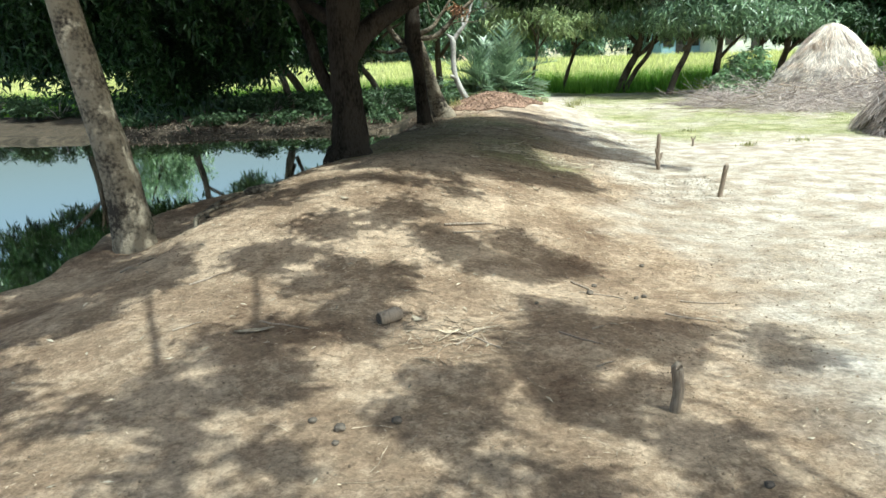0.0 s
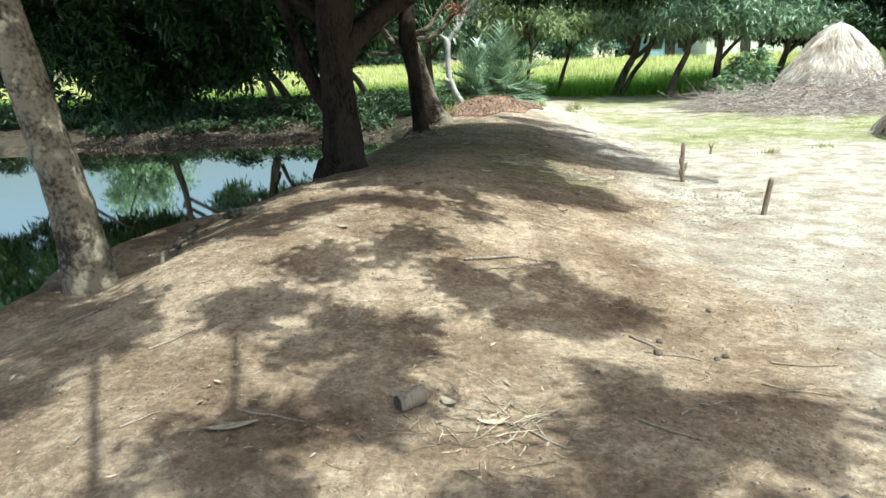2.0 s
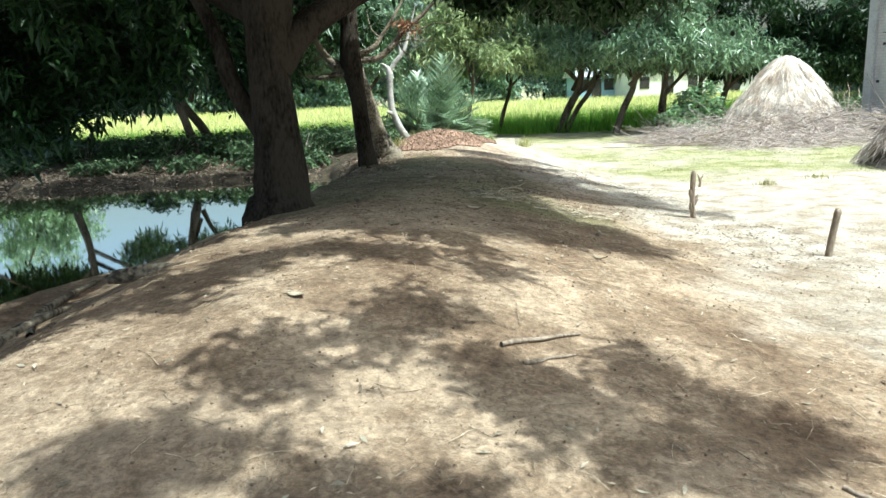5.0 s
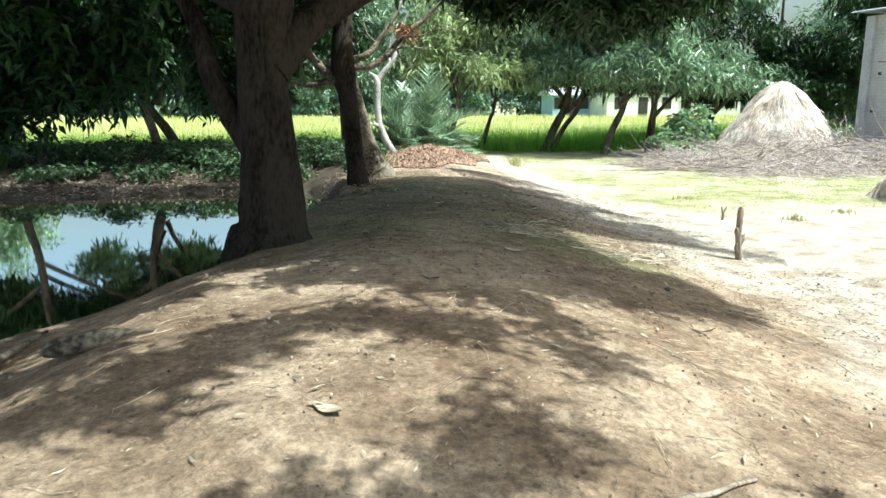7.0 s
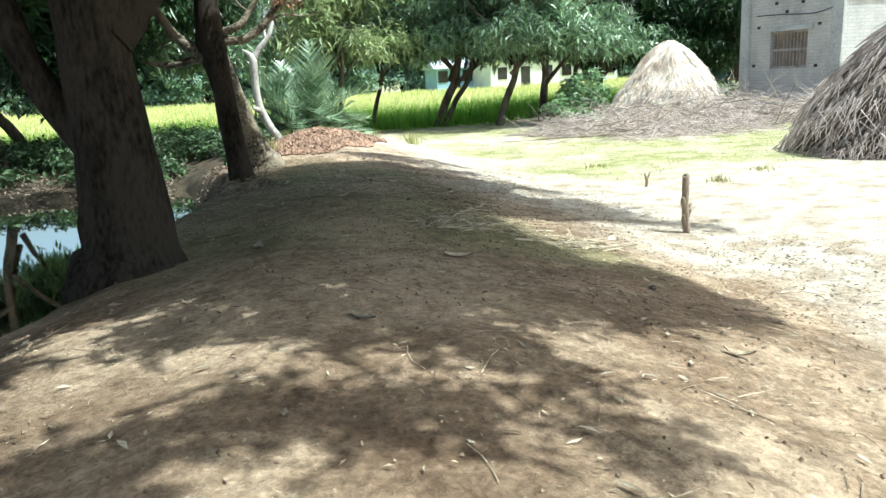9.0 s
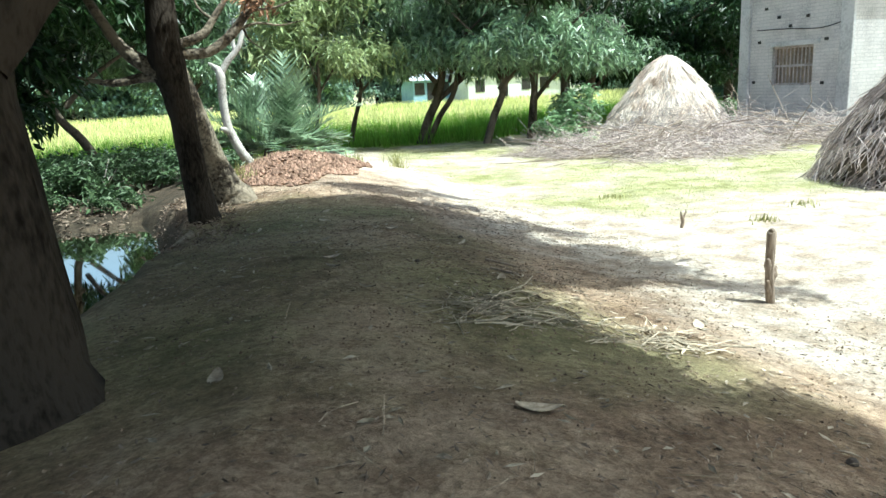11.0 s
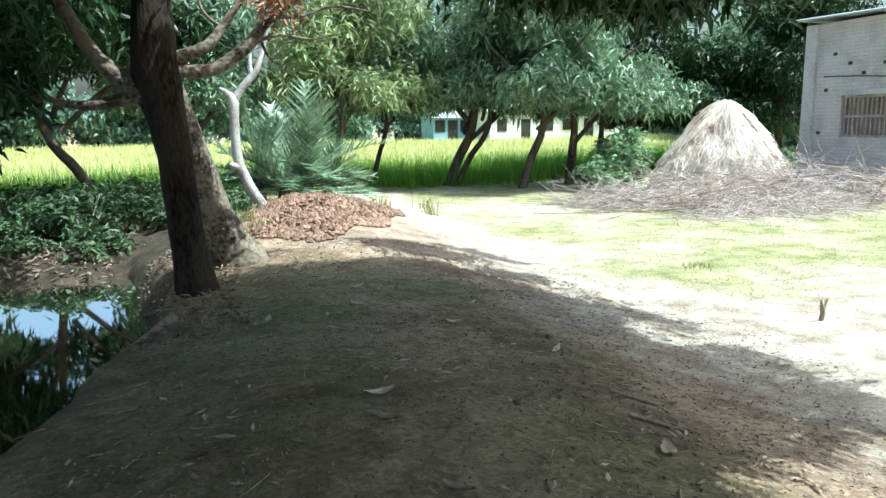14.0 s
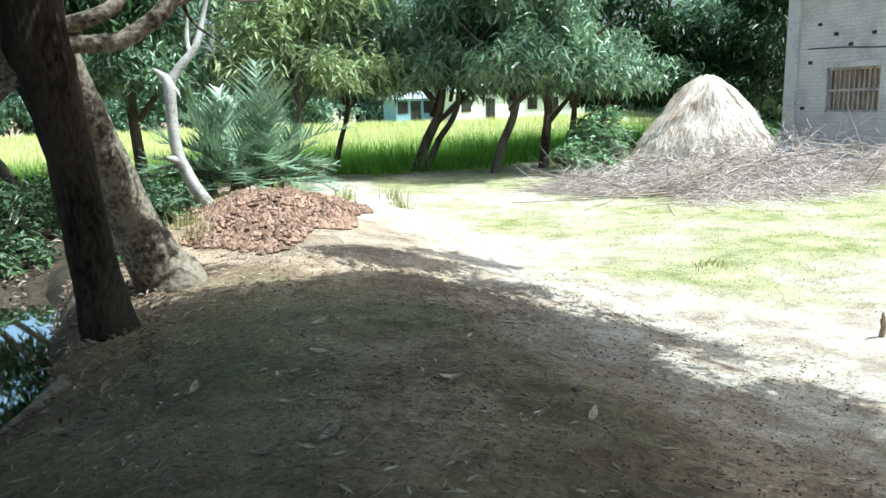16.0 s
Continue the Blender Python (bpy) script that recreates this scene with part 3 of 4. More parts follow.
# a second tree behind the start of the path, whose crown dapples the near yard
tree("mango_tree", "mango tree shading the near end of the yard", 3.4, -2.6,
     ([(0, 0, -0.3), (0, 0, 0.3), (-0.05, 0.1, 1.8), (0, 0.2, 3.4)], [0.3, 0.2, 0.18, 0.12]),
     [([(0, 0.15, 2.8), (-1.4, 1.6, 4.3), (-2.3, 3.6, 5.0), (-3.3, 5.9, 5.4)], [0.07, 0.05, 0.035, 0.012]), ([(-2.3, 3.6, 5.0), (-2.2, 4.8, 5.3), (-2.5, 6.2, 5.7)], [0.03, 0.022, 0.01]),
      ([(-1.4, 1.6, 4.3), (-2.8, 2.8, 4.9), (-4.0, 4.6, 5.3)], [0.04, 0.03, 0.012]), ([(0, 0.2, 2.9), (0.5, 2.0, 4.4), (0.2, 4.0, 5.2)], [0.07, 0.04, 0.012]),
      ([(0, 0.1, 3.0), (-1.6, 0.4, 4.4), (-3.4, 1.0, 5.3), (-4.6, 2.2, 5.7)], [0.07, 0.04, 0.022, 0.008])],
     shade_clumps((3.4, -2.6), -4.0, 2.6, -1.6, 5.1, 5.0, 6.2, 430, 12, 0.66, 0.14, 7, 0.3),
     BARK_SHADED, LEAF_DARK, per=13, seed=4)

# the leaning dark tree on the rim of the mound
tree("rim_tree", "slim dark forked tree leaning over the pond rim", -0.64, 14.0,
     ([(0.06, 0, -0.5), (0.02, 0, -0.02), (-0.02, 0, 0.36), (-0.06, 0.0, 0.95), (-0.09, 0.0, 1.27), (-0.14, 0, 1.56), (-0.13, 0.0, 2.0), (-0.12, 0.1, 2.9)], [0.24, 0.165, 0.125, 0.118, 0.128, 0.165, 0.14, 0.09]),
     [([(-0.2, 0, 1.5), (-0.34, 0.05, 1.58), (-0.54, 0.1, 1.76), (-0.7, 0.15, 2.05), (-1.0, 0.3, 2.7)], [0.1, 0.085, 0.06, 0.048, 0.02]),
      ([(-0.2, 0, 1.45), (-0.38, 0.05, 1.46), (-0.66, 0.1, 1.42), (-1.0, 0.2, 1.5)], [0.055, 0.045, 0.034, 0.012]),
      ([(-0.12, 0, 1.64), (0.0, 0.06, 1.66), (0.26, 0.1, 1.68), (0.5, 0.15, 1.85), (0.68, 0.2, 2.06), (1.0, 0.25, 2.32), (1.4, 0.3, 2.7)], [0.06, 0.055, 0.05, 0.048, 0.04, 0.034, 0.015]),
      ([(-0.12, 0, 1.74), (0.0, 0.06, 1.76), (0.22, 0.1, 1.85), (0.34, 0.15, 2.0), (0.54, 0.2, 2.28), (0.8, 0.3, 2.7)], [0.05, 0.048, 0.045, 0.035, 0.026, 0.012]),
      ([(0.52, 0.15, 1.87), (0.75, 0.2, 1.95), (1.0, 0.25, 1.93), (1.25, 0.3, 1.98)], [0.018, 0.013, 0.01, 0.005]),
      ([(0.34, 0.15, 1.98), (0.2, 0.2, 2.12), (0.14, 0.25, 2.4)], [0.016, 0.012, 0.006]),
      ([(0.6, 0.18, 1.97), (0.66, 0.2, 1.8), (0.82, 0.25, 1.68)], [0.014, 0.01, 0.004]),
      ([(0.7, 0.2, 2.08), (0.95, 0.2, 2.1), (1.2, 0.22, 2.18), (1.5, 0.25, 2.16)], [0.015, 0.012, 0.008, 0.004])],
     [(-1.7, 0.0, 1.95, 1.0, 0.9, 0.95, 600), (-1.1, 0.2, 2.9, 1.2, 1.1, 0.7, 460), (1.3, 0.5, 3.0, 0.7, 0.5, 0.35, 24), (-2.4, 0.5, 2.7, 1.2, 1.1, 0.8, 520), (-3.0, 2.5, 3.0, 1.7, 1.2, 0.5, 420), (-5.4, 2.7, 3.1, 1.8, 1.2, 0.5, 420), (-1.2, 2.6, 3.2, 0.8, 1.0, 0.4, 120)],
     # Limbs wear the paler mottled bark: sunlight on them put into the colour
     BARK_SHADED, LEAF_DARK, per=12, seed=5, lit_limb_bark=BARK_MOTTLED)
v, f = leaves(blob_points([(0, 0, 0, 0.36, 0.2, 0.1, 26)], 77), 5, 0.11, 0.035, 0.05, 0.5, 78)
wl = put("withered_leaves", v, f, DRY_RED)
wl.location = (0.08, 14.15, 2.2)
tagged(wl, "withered reddish-brown leaves caught on dead branches", "dead leaves", kind="stuff")

# the mottled stem that leans against it
tree("leaning_tree", "thick mottled trunk leaning steeply against the rim tree", -0.26, 14.95,
     ([(0.12, 0, -0.4), (0.02, 0, 0.0), (-0.06, 0.0, 0.12), (-0.18, -0.03, 0.42), (-0.29, -0.15, 0.78), (-0.4, -0.35, 1.25), (-0.46, -0.55, 1.7)], [0.26, 0.23, 0.2, 0.165, 0.15, 0.13, 0.06]),
     [], [(-0.5, -0.5, 2.0, 0.25, 0.2, 0.25, 14)],
     BARK_MOTTLED, LEAF_DARK, per=8, seed=6)

# the pale bare tree
tree("pale_tree", "crooked pale-barked tree, nearly bare", 0.25, 18.75,
     ([(0.08, 0, -0.3), (0.0, 0, 0.0), (-0.18, 0.0, 0.34), (-0.31, 0.0, 0.68), (-0.34, 0, 1.0), (-0.34, 0.0, 1.3), (-0.34, 0, 1.55), (-0.42, 0.02, 1.66), (-0.5, 0.03, 1.72)], [0.12, 0.1, 0.078, 0.068, 0.066, 0.066, 0.07, 0.04, 0.015]),
     [([(-0.34, 0, 1.5), (-0.22, 0, 1.7), (-0.06, 0.0, 1.88), (0.02, 0, 2.0), (0.12, 0.05, 2.3), (0.3, 0.05, 2.9)], [0.058, 0.052, 0.046, 0.04, 0.03, 0.012]),
      ([(-0.28, 0, 0.6), (-0.37, -0.06, 0.66), (-0.43, -0.08, 0.68)], [0.05, 0.045, 0.03]),
      ([(-0.06, 0, 1.88), (-0.08, 0.05, 2.05), (-0.04, 0.1, 2.4)], [0.04, 0.03, 0.012])],
     [(-0.2, 0.6, 3.8, 1.2, 1.1, 0.6, 120)], BARK_PALE, LEAF_MID, per=10, seed=7, length=0.2)

# the tree at the near shore
tree("shore_tree", "rough grey-barked tree standing at the pond's edge", -2.9, 5.85,
     ([(0.1, 0, -0.5), (0.08, 0, 0.0), (0.06, 0, 0.4), (0.0, 0.0, 0.9), (-0.14, 0.05, 1.6), (-0.3, 0.1, 2.4), (-0.4, 0.1, 3.2)], [0.25, 0.2, 0.155, 0.14, 0.135, 0.12, 0.08]),
     [([(-0.3, 0.1, 2.3), (-1.2, 0.6, 3.0), (-2.0, 1.2, 3.5)], [0.09, 0.06, 0.02]), ([(-0.32, 0.1, 2.6), (0.2, -0.4, 3.3), (0.8, -0.8, 3.8)], [0.08, 0.06, 0.02])],
     [(-0.6, 0.1, 4.0, 1.9, 1.8, 0.8, 420), (-2.4, 1.4, 3.8, 1.5, 1.5, 0.8, 260), (1.0, -0.9, 4.1, 1.5, 1.4, 0.7, 260)],
     BARK_MOTTLED, LEAF_DARK, per=12, seed=8)


def orchard(x, y, h, lean, seed, fork=False, girth=0.11, spread=2.0, base=1.9, n=900, leaf=LEAF_MID, label="", far=1.0):
    r = np.random.default_rng(seed)
    t = ([(0, 0, -0.2), (0, 0, 0), (lean * 0.35, 0, 0.8), (lean * 0.8, 0.02, 1.6), (lean, 0.05, base + 0.8), (lean * 1.05, 0.1, h * 0.8)], [girth * 1.4, girth * 1.1, girth, girth * 0.85, girth * 0.7, 0.03])
    limbs = []
    for k in range(4):
        a = k * 1.57 + r.uniform(-0.5, 0.5)
        s = spread * r.uniform(0.6, 0.9)
        z0 = 1.1 + 0.35 * k if fork else 1.5 + 0.3 * k
        limbs.append(([(lean * (0.35 + 0.3 * (z0 - 0.8)), 0, z0), (lean * 0.8 + 0.4 * s * math.cos(a), 0.4 * s * math.sin(a), z0 + 0.7), (lean + s * math.cos(a), s * math.sin(a), z0 + 1.5)], [girth * 0.6, girth * 0.45, 0.02]))
    blobs = []
    for k in range(7):
        a = r.uniform(0, 6.28)
        s = spread * r.uniform(0.2, 0.75)
        zz = base + 0.7 + (h - base - 0.7) * r.random()
        blobs.append((lean + s * math.cos(a), s * math.sin(a), zz, spread * r.uniform(0.5, 0.75), spread * r.uniform(0.5, 0.75), r.uniform(0.6, 1.0), n // 7))
    for k in range(5):
        a = k * 1.26 + r.uniform(-0.4, 0.4)
        blobs.append((lean + spread * 0.7 * math.cos(a), spread * 0.7 * math.sin(a), base + 0.35, spread * 0.45, spread * 0.45, 0.45, n // 9))
    return tree("orchard_tree", label or "young mango tree with drooping green leaves at the field edge", x, y, t, limbs, blobs, BARK_YOUNG, leaf, per=7,
                length=0.30 * far, width=0.075 * far, reach=0.12, droop=0.55, seed=seed, group="trees along the field", sides=10)


orchard(4.06, 28.7, 5.8, 0.55, 21, girth=0.075, spread=2.2, base=2.2)
orchard(6.0, 27.5, 6.2, 0.9, 22, fork=True, girth=0.13, spread=2.3, base=2.3)
orchard(6.2, 27.4, 5.4, 1.2, 23, girth=0.09, spread=1.6, base=2.4, n=400)
orchard(7.35, 25.5, 6.0, 0.75, 24, girth=0.11, spread=2.2, base=2.3)
orchard(9.1, 26.2, 6.0, 0.2, 25, fork=True, girth=0.12, spread=2.3, base=2.1)
orchard(11.75, 29.2, 6.2, 0.2, 26, girth=0.1, spread=2.2, base=2.1)
orchard(12.3, 28.6, 5.8, 0.5, 27, fork=True, girth=0.12, spread=2.4, base=2.1)
orchard(15.2, 29.0, 7.4, 0.1, 28, girth=0.14, spread=2.8, base=1.7, n=1500, leaf=LEAF_DARK, label="dense dark mango tree behind the haystack")
orchard(18.2, 28.2, 7.4, 0.0, 29, girth=0.14, spread=2.7, base=1.5, n=1500, leaf=LEAF_DARK, label="dense dark mango tree beside the brick house")
orchard(20.5, 31.0, 6.4, 0.0, 30, girth=0.14, spread=2.5, base=1.4, n=700)
orchard(2.6, 26.6, 5.2, 0.3, 31, girth=0.06, spread=2.0, base=2.3, n=700, leaf=LEAF_YELLOW, label="mango tree with pale yellowing leaves behind the palms")
orchard(-0.69, 26.5, 5.0, -0.1, 32, girth=0.13, spread=1.9, base=2.4)
orchard(-5.2, 24.6, 5.0, -1.1, 33, girth=0.13, spread=1.8, base=2.4, n=600)
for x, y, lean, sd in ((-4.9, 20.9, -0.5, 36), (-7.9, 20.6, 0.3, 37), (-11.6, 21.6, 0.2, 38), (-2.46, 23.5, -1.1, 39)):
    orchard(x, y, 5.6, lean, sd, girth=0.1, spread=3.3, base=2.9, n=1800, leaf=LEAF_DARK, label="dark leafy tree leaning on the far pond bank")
orchard(-13.3, 30.5, 4.6, 0.2, 35, girth=0.12, spread=1.9, base=1.8, n=500)


# far tree line beyond the field
def far_tree(seed, h, spread):
    r = np.random.default_rng(seed)
    blobs = [(spread * r.normal(0, 0.4), spread * r.normal(0, 0.4), h * r.uniform(0.35, 0.85), spread * r.uniform(0.4, 0.6), spread * r.uniform(0.4, 0.6), h * r.uniform(0.12, 0.2), 90) for k in range(8)]
    blobs.append((0, 0, h * 0.25, spread * 0.8, spread * 0.8, h * 0.18, 120))
    return tree("far_tree", "green tree across the field, distance haze painted into its leaf colour", 0, 70, ([(0, 0, -0.5), (0, 0, 0), (0.1, 0, h * 0.3), (0, 0.1, h * 0.8)], [0.3, 0.22, 0.18, 0.04]), [([(0.1, 0, h * 0.3), (spread * 0.4, 0, h * 0.6)], [0.1, 0.03])],
                blobs, BARK_SHADED, LEAF_HAZED, per=8, length=0.6, width=0.28, reach=0.3, droop=0.5, seed=seed, group="far tree line", z=-0.5, sides=8)


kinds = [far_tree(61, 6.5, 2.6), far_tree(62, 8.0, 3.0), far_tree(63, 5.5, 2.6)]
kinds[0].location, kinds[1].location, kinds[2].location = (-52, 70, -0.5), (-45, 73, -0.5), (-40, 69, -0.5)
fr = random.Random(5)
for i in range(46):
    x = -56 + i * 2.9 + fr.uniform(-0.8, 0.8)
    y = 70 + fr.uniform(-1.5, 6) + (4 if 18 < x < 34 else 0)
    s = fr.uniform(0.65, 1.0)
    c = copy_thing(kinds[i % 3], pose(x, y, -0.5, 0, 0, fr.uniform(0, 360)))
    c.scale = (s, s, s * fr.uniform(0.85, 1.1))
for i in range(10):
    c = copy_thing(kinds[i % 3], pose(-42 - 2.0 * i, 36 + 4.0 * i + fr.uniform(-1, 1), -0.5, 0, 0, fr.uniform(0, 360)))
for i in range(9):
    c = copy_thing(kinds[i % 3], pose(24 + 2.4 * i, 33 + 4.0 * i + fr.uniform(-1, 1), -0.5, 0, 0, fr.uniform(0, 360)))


# ---- date palms behind the pale tree ----
def palm(x, y, fronds, length, seed, rise):
    r = np.random.default_rng(seed)
    t = thing("date_palm", x, y, hz(x, y), "bushy wild date palm with feathered grey-green fronds", "palm", "palms at the mound's end")
    v, f = tube([(0, 0, -0.2), (0, 0, 0.1), (0.03, 0, rise)], [0.16, 0.14, 0.1], 10, 0.15, seed)
    put("trunk", v, f, BARK_YOUNG, t, smooth=True)
    for k in range(fronds):
        a, el = r.uniform(0, 6.28), r.uniform(0.5, 1.5) if k % 4 else r.uniform(0.15, 0.5)
        L = length * r.uniform(0.75, 1.15) * (0.6 + 0.28 * el)
        s = np.linspace(0, 1, 20)
        out = L * s * math.cos(el) * (1 + 0.15 * s)
        z = rise + L * (s * math.sin(el) - 0.42 * s * s * (1.3 - el * 0.6))
        rib = np.stack([out * math.cos(a), out * math.sin(a), z], 1)
        v1, f1 = strands(rib[:-1], rib[1:], 0.012 * (1 - 0.7 * s[:-1]), 0.012 * (1 - 0.7 * s[1:]))
        d = np.gradient(rib, axis=0)
        d /= np.linalg.norm(d, axis=1)[:, None]
        side = np.cross(d, (0, 0, 1.0))
        side /= np.linalg.norm(side, axis=1)[:, None]
        vs, fs = [v1], [tuple(q) for q in f1]
        o = len(v1)
        for sg in (-1, 1):
            b = rib[3:]
            ll = (0.36 * np.sin(np.pi * (0.15 + 0.8 * s[3:])) + 0.06)[:, None] * length / 1.6
            tip = b + (side[3:] * sg * 0.8 + d[3:] * 0.75 + np.array([0, 0, 0.22]) + r.normal(0, 0.12, b.shape)) * ll
            w = d[3:] * 0.04
            vv = np.stack([b - w, b + w, tip], 1).reshape(-1, 3)
            vs.append(vv)
            fs += [(o + 3 * i, o + 3 * i + 1, o + 3 * i + 2) for i in range(len(b))]
            o += len(vv)
        put("frond", np.vstack(vs), fs, LEAF_PALM, t)
    return t


palm(0.95, 23.0, 20, 2.1, 71, 0.32)
palm(1.45, 23.2, 19, 2.4, 72, 0.38)
palm(0.5, 23.3, 15, 2.0, 73, 0.3)
palm(1.8, 23.9, 12, 1.8, 74, 0.28)


def bush(x, y, r0, h, n, leaf, seed, name="bush", label="leafy green weed bush", length=0.14, width=0.06):
    r = np.random.default_rng(seed)
    t = thing(name, x, y, hz(x, y), label, "bush")
    a = r.uniform(0, 6.28, 14)
    tips = np.stack([np.cos(a) * r0 * r.uniform(0.2, 0.8, 14), np.sin(a) * r0 * r.uniform(0.2, 0.8, 14), h * r.uniform(0.5, 0.95, 14)], 1)
    v, f = strands(np.tile([[0, 0, -0.05]], (14, 1)) + r.normal(0, 0.04, (14, 3)) * [1, 1, 0], tips, 0.012, 0.004)
    put("stems", v, f, STICK, t)
    c = blob_points([(0, 0, h * 0.5, r0, r0, h * 0.5, n)], seed)
    v, f = leaves(c, 8, length, width, 0.06, 0.1, seed)
    put("foliage", v, f, leaf, t)
    return t


bush(9.6, 24.3, 0.7, 1.6, 170, LEAF_BUSH, 81, label="bright green bush with broad leaves beside the brushwood", length=0.2, width=0.1)
bush(8.7, 23.8, 0.55, 0.8, 100, LEAF_BUSH, 82, label="bright green bush with broad leaves beside the brushwood", length=0.2, width=0.1)
bush(15.1, 24.6, 0.5, 0.9, 100, LEAF_BUSH, 83, label="small yellow-green bush behind the haystack")
for i, (x, y, r0, h) in enumerate([(-2.2, 19.6, 0.9, 0.7), (-3.6, 20.2, 1.0, 0.7), (-1.2, 20.6, 0.7, 0.6), (-5.4, 20.4, 1.1, 0.8), (-7.5, 20.8, 1.1, 0.8), (-9.6, 20.6, 1.2, 0.8), (-12, 21, 1.3, 0.9), (-0.5, 18.4, 0.5, 0.4), (-14.5, 21.5, 1.3, 1.0), (-1.6, 22.3, 1.0, 0.7), (-2.9, 22.0, 1.1, 0.7), (-4.4, 22.6, 1.1, 0.6), (-6.3, 22.4, 1.2, 0.6), (-0.4, 21.4, 0.8, 0.6), (-2.4, 20.9, 0.9, 0.6), (-8.6, 22.3, 1.2, 0.6), (-0.55, 16.5, 0.3, 0.25), (-1.9, 18.4, 0.6, 0.25), (-3.1, 18.6, 0.6, 0.22), (-4.6, 18.8, 0.7, 0.22), (-6.3, 18.9, 0.8, 0.24), (-1.0, 19.4, 0.6, 0.45), (-2.9, 19.4, 0.8, 0.5), (-8.4, 18.9, 0.8, 0.4), (-0.3, 19.9, 0.5, 0.4)]):
    bush(x, y, r0, h * 0.75, int(150 * r0 * r0 + 60), LEAF_WEED, 90 + i, label="low dark weeds on the far pond bank")


# ---- clod heap on the mound's end ----
def lumps(cx, cy, rx, ry, n, lo, hi, lift, seed, rot=0.0):
    """Rough angular lumps heaped over an ellipse."""
    r = np.random.default_rng(seed)
    base = np.array([[0, 0, 1], [0.9, 0, 0.2], [0.3, 0.85, 0.15], [-0.75, 0.5, 0.25], [-0.7, -0.6, 0.1], [0.35, -0.8, 0.3], [0, 0, -0.8]])
    tri = [(0, i, i % 5 + 1) for i in range(1, 6)] + [(6, i % 5 + 1, i) for i in range(1, 6)]
    vs, fs, o = [], [], 0
    for k in range(n):
        a, d = r.uniform(0, 6.28), math.sqrt(r.random())
        edge = 1 + 0.16 * math.sin(3 * a + 1) + 0.1 * math.sin(7 * a)
        u, w = rx * d * edge * math.cos(a), ry * d * edge * math.sin(a)
        x, y = cx + u * math.cos(rot) - w * math.sin(rot), cy + u * math.sin(rot) + w * math.cos(rot)
        s = r.uniform(lo, hi)
        q = base * (1 + r.normal(0, 0.2, (7, 1))) * s * r.uniform(0.7, 1.2, 3)
        c, sn = math.cos(a * 3), math.sin(a * 3)
        q = np.stack([q[:, 0] * c - q[:, 1] * sn, q[:, 0] * sn + q[:, 1] * c, q[:, 2]], 1)
        vs.append(q + (x, y, hz(x, y) + lift * (1 - d * d) * r.uniform(0.6, 1.0) + s * 0.2))
        fs += [tuple(i + o for i in t) for t in tri]
        o += 7
    return np.vstack(vs), fs


v, f = lumps(0.88, 17.9, 1.0, 2.2, 6000, 0.010, 0.046, 0.15, 41, -0.12)
tagged(put("clod_heap", v, f, CLOD), "heap of reddish-brown broken earth clods on the mound", "earth heap", kind="stuff")

# fine crumbs, dung pellets and small stones over the trodden yard
v, f = lumps(0.8, 5.5, 4.0, 7.0, 7000, 0.0025, 0.009, 0.0, 42)
tagged(put("soil_crumbs", v, f, CRUMB), "small loose soil crumbs on the trodden ground", "crumbs", kind="stuff")
v, f = lumps(0.8, 12.5, 2.4, 3.8, 5200, 0.003, 0.009, 0.0, 43)
tagged(put("soil_crumbs", v, f, CRUMB), "small loose soil crumbs on the mound", "crumbs", kind="stuff")


# ---- haystacks ----
def haystack(name, label, x, y, rad, h, profile, seed, straws, mat, stalk):
    r = np.random.default_rng(seed)
    t = thing(name, x, y, hz(x, y), label, "haystack")
    rows, sides = 22, 48
    verts = []
    zz = np.linspace(0, 1, rows)
    rr = np.interp(zz, profile[0], profile[1]) * rad
    a = np.linspace(0, 2 * np.pi, sides, endpoint=False)
    for z, q in zip(zz, rr):
        n = 1 + 0.10 * vnoise(np.cos(a) * 2 + 9, np.sin(a) * 2 + z * 5, 0.6) + 0.03 * r.normal(0, 1, sides)
        verts.append(np.stack([q * n * np.cos(a), q * n * np.sin(a), np.full(sides, z * h - 0.05)], 1))
    verts = np.vstack(verts + [[[0, 0, h]]])
    faces = [(i * sides + s, i * sides + (s + 1) % sides, (i + 1) * sides + (s + 1) % sides, (i + 1) * sides + s) for i in range(rows - 1) for s in range(sides)]
    faces += [((rows - 1) * sides + s, (rows - 1) * sides + (s + 1) % sides, rows * sides) for s in range(sides)]
    put("core", verts, faces, mat, t, smooth=True)
    k = straws
    z = 1 - np.sqrt(r.random(k))
    z = np.clip(z * 1.02, 0.01, 0.99)
    a = r.uniform(0, 6.28, k)
    tuft = 1 + 0.10 * vnoise(np.cos(a) * 2 + 9, np.sin(a) * 2 + z * 5, 0.6) + 0.05 * vnoise(np.cos(a) * 6, np.sin(a) * 6 + z * 9, 0.5)
    q = np.interp(z, profile[0], profile[1]) * rad * tuft * (1 + 0.05 * r.random(k))
    p0 = np.stack([q * np.cos(a), q * np.sin(a), z * h], 1)
    L = r.uniform(0.12, 0.5, k)
    z2 = np.clip(z - L / h * 0.9, -0.02, 1)
    q2 = np.interp(z2, profile[0], profile[1]) * rad * tuft * (1.0 + 0.05 * r.random(k)) + r.uniform(0, 0.11, k)
    a2 = a + r.normal(0, 0.09, k)
    p1 = np.stack([q2 * np.cos(a2), q2 * np.sin(a2), z2 * h], 1)
    v, f = strands(p0, p1, 0.009, 0.004)
    put("straw", v, f, stalk, t, "loose drooping straw")
    return t


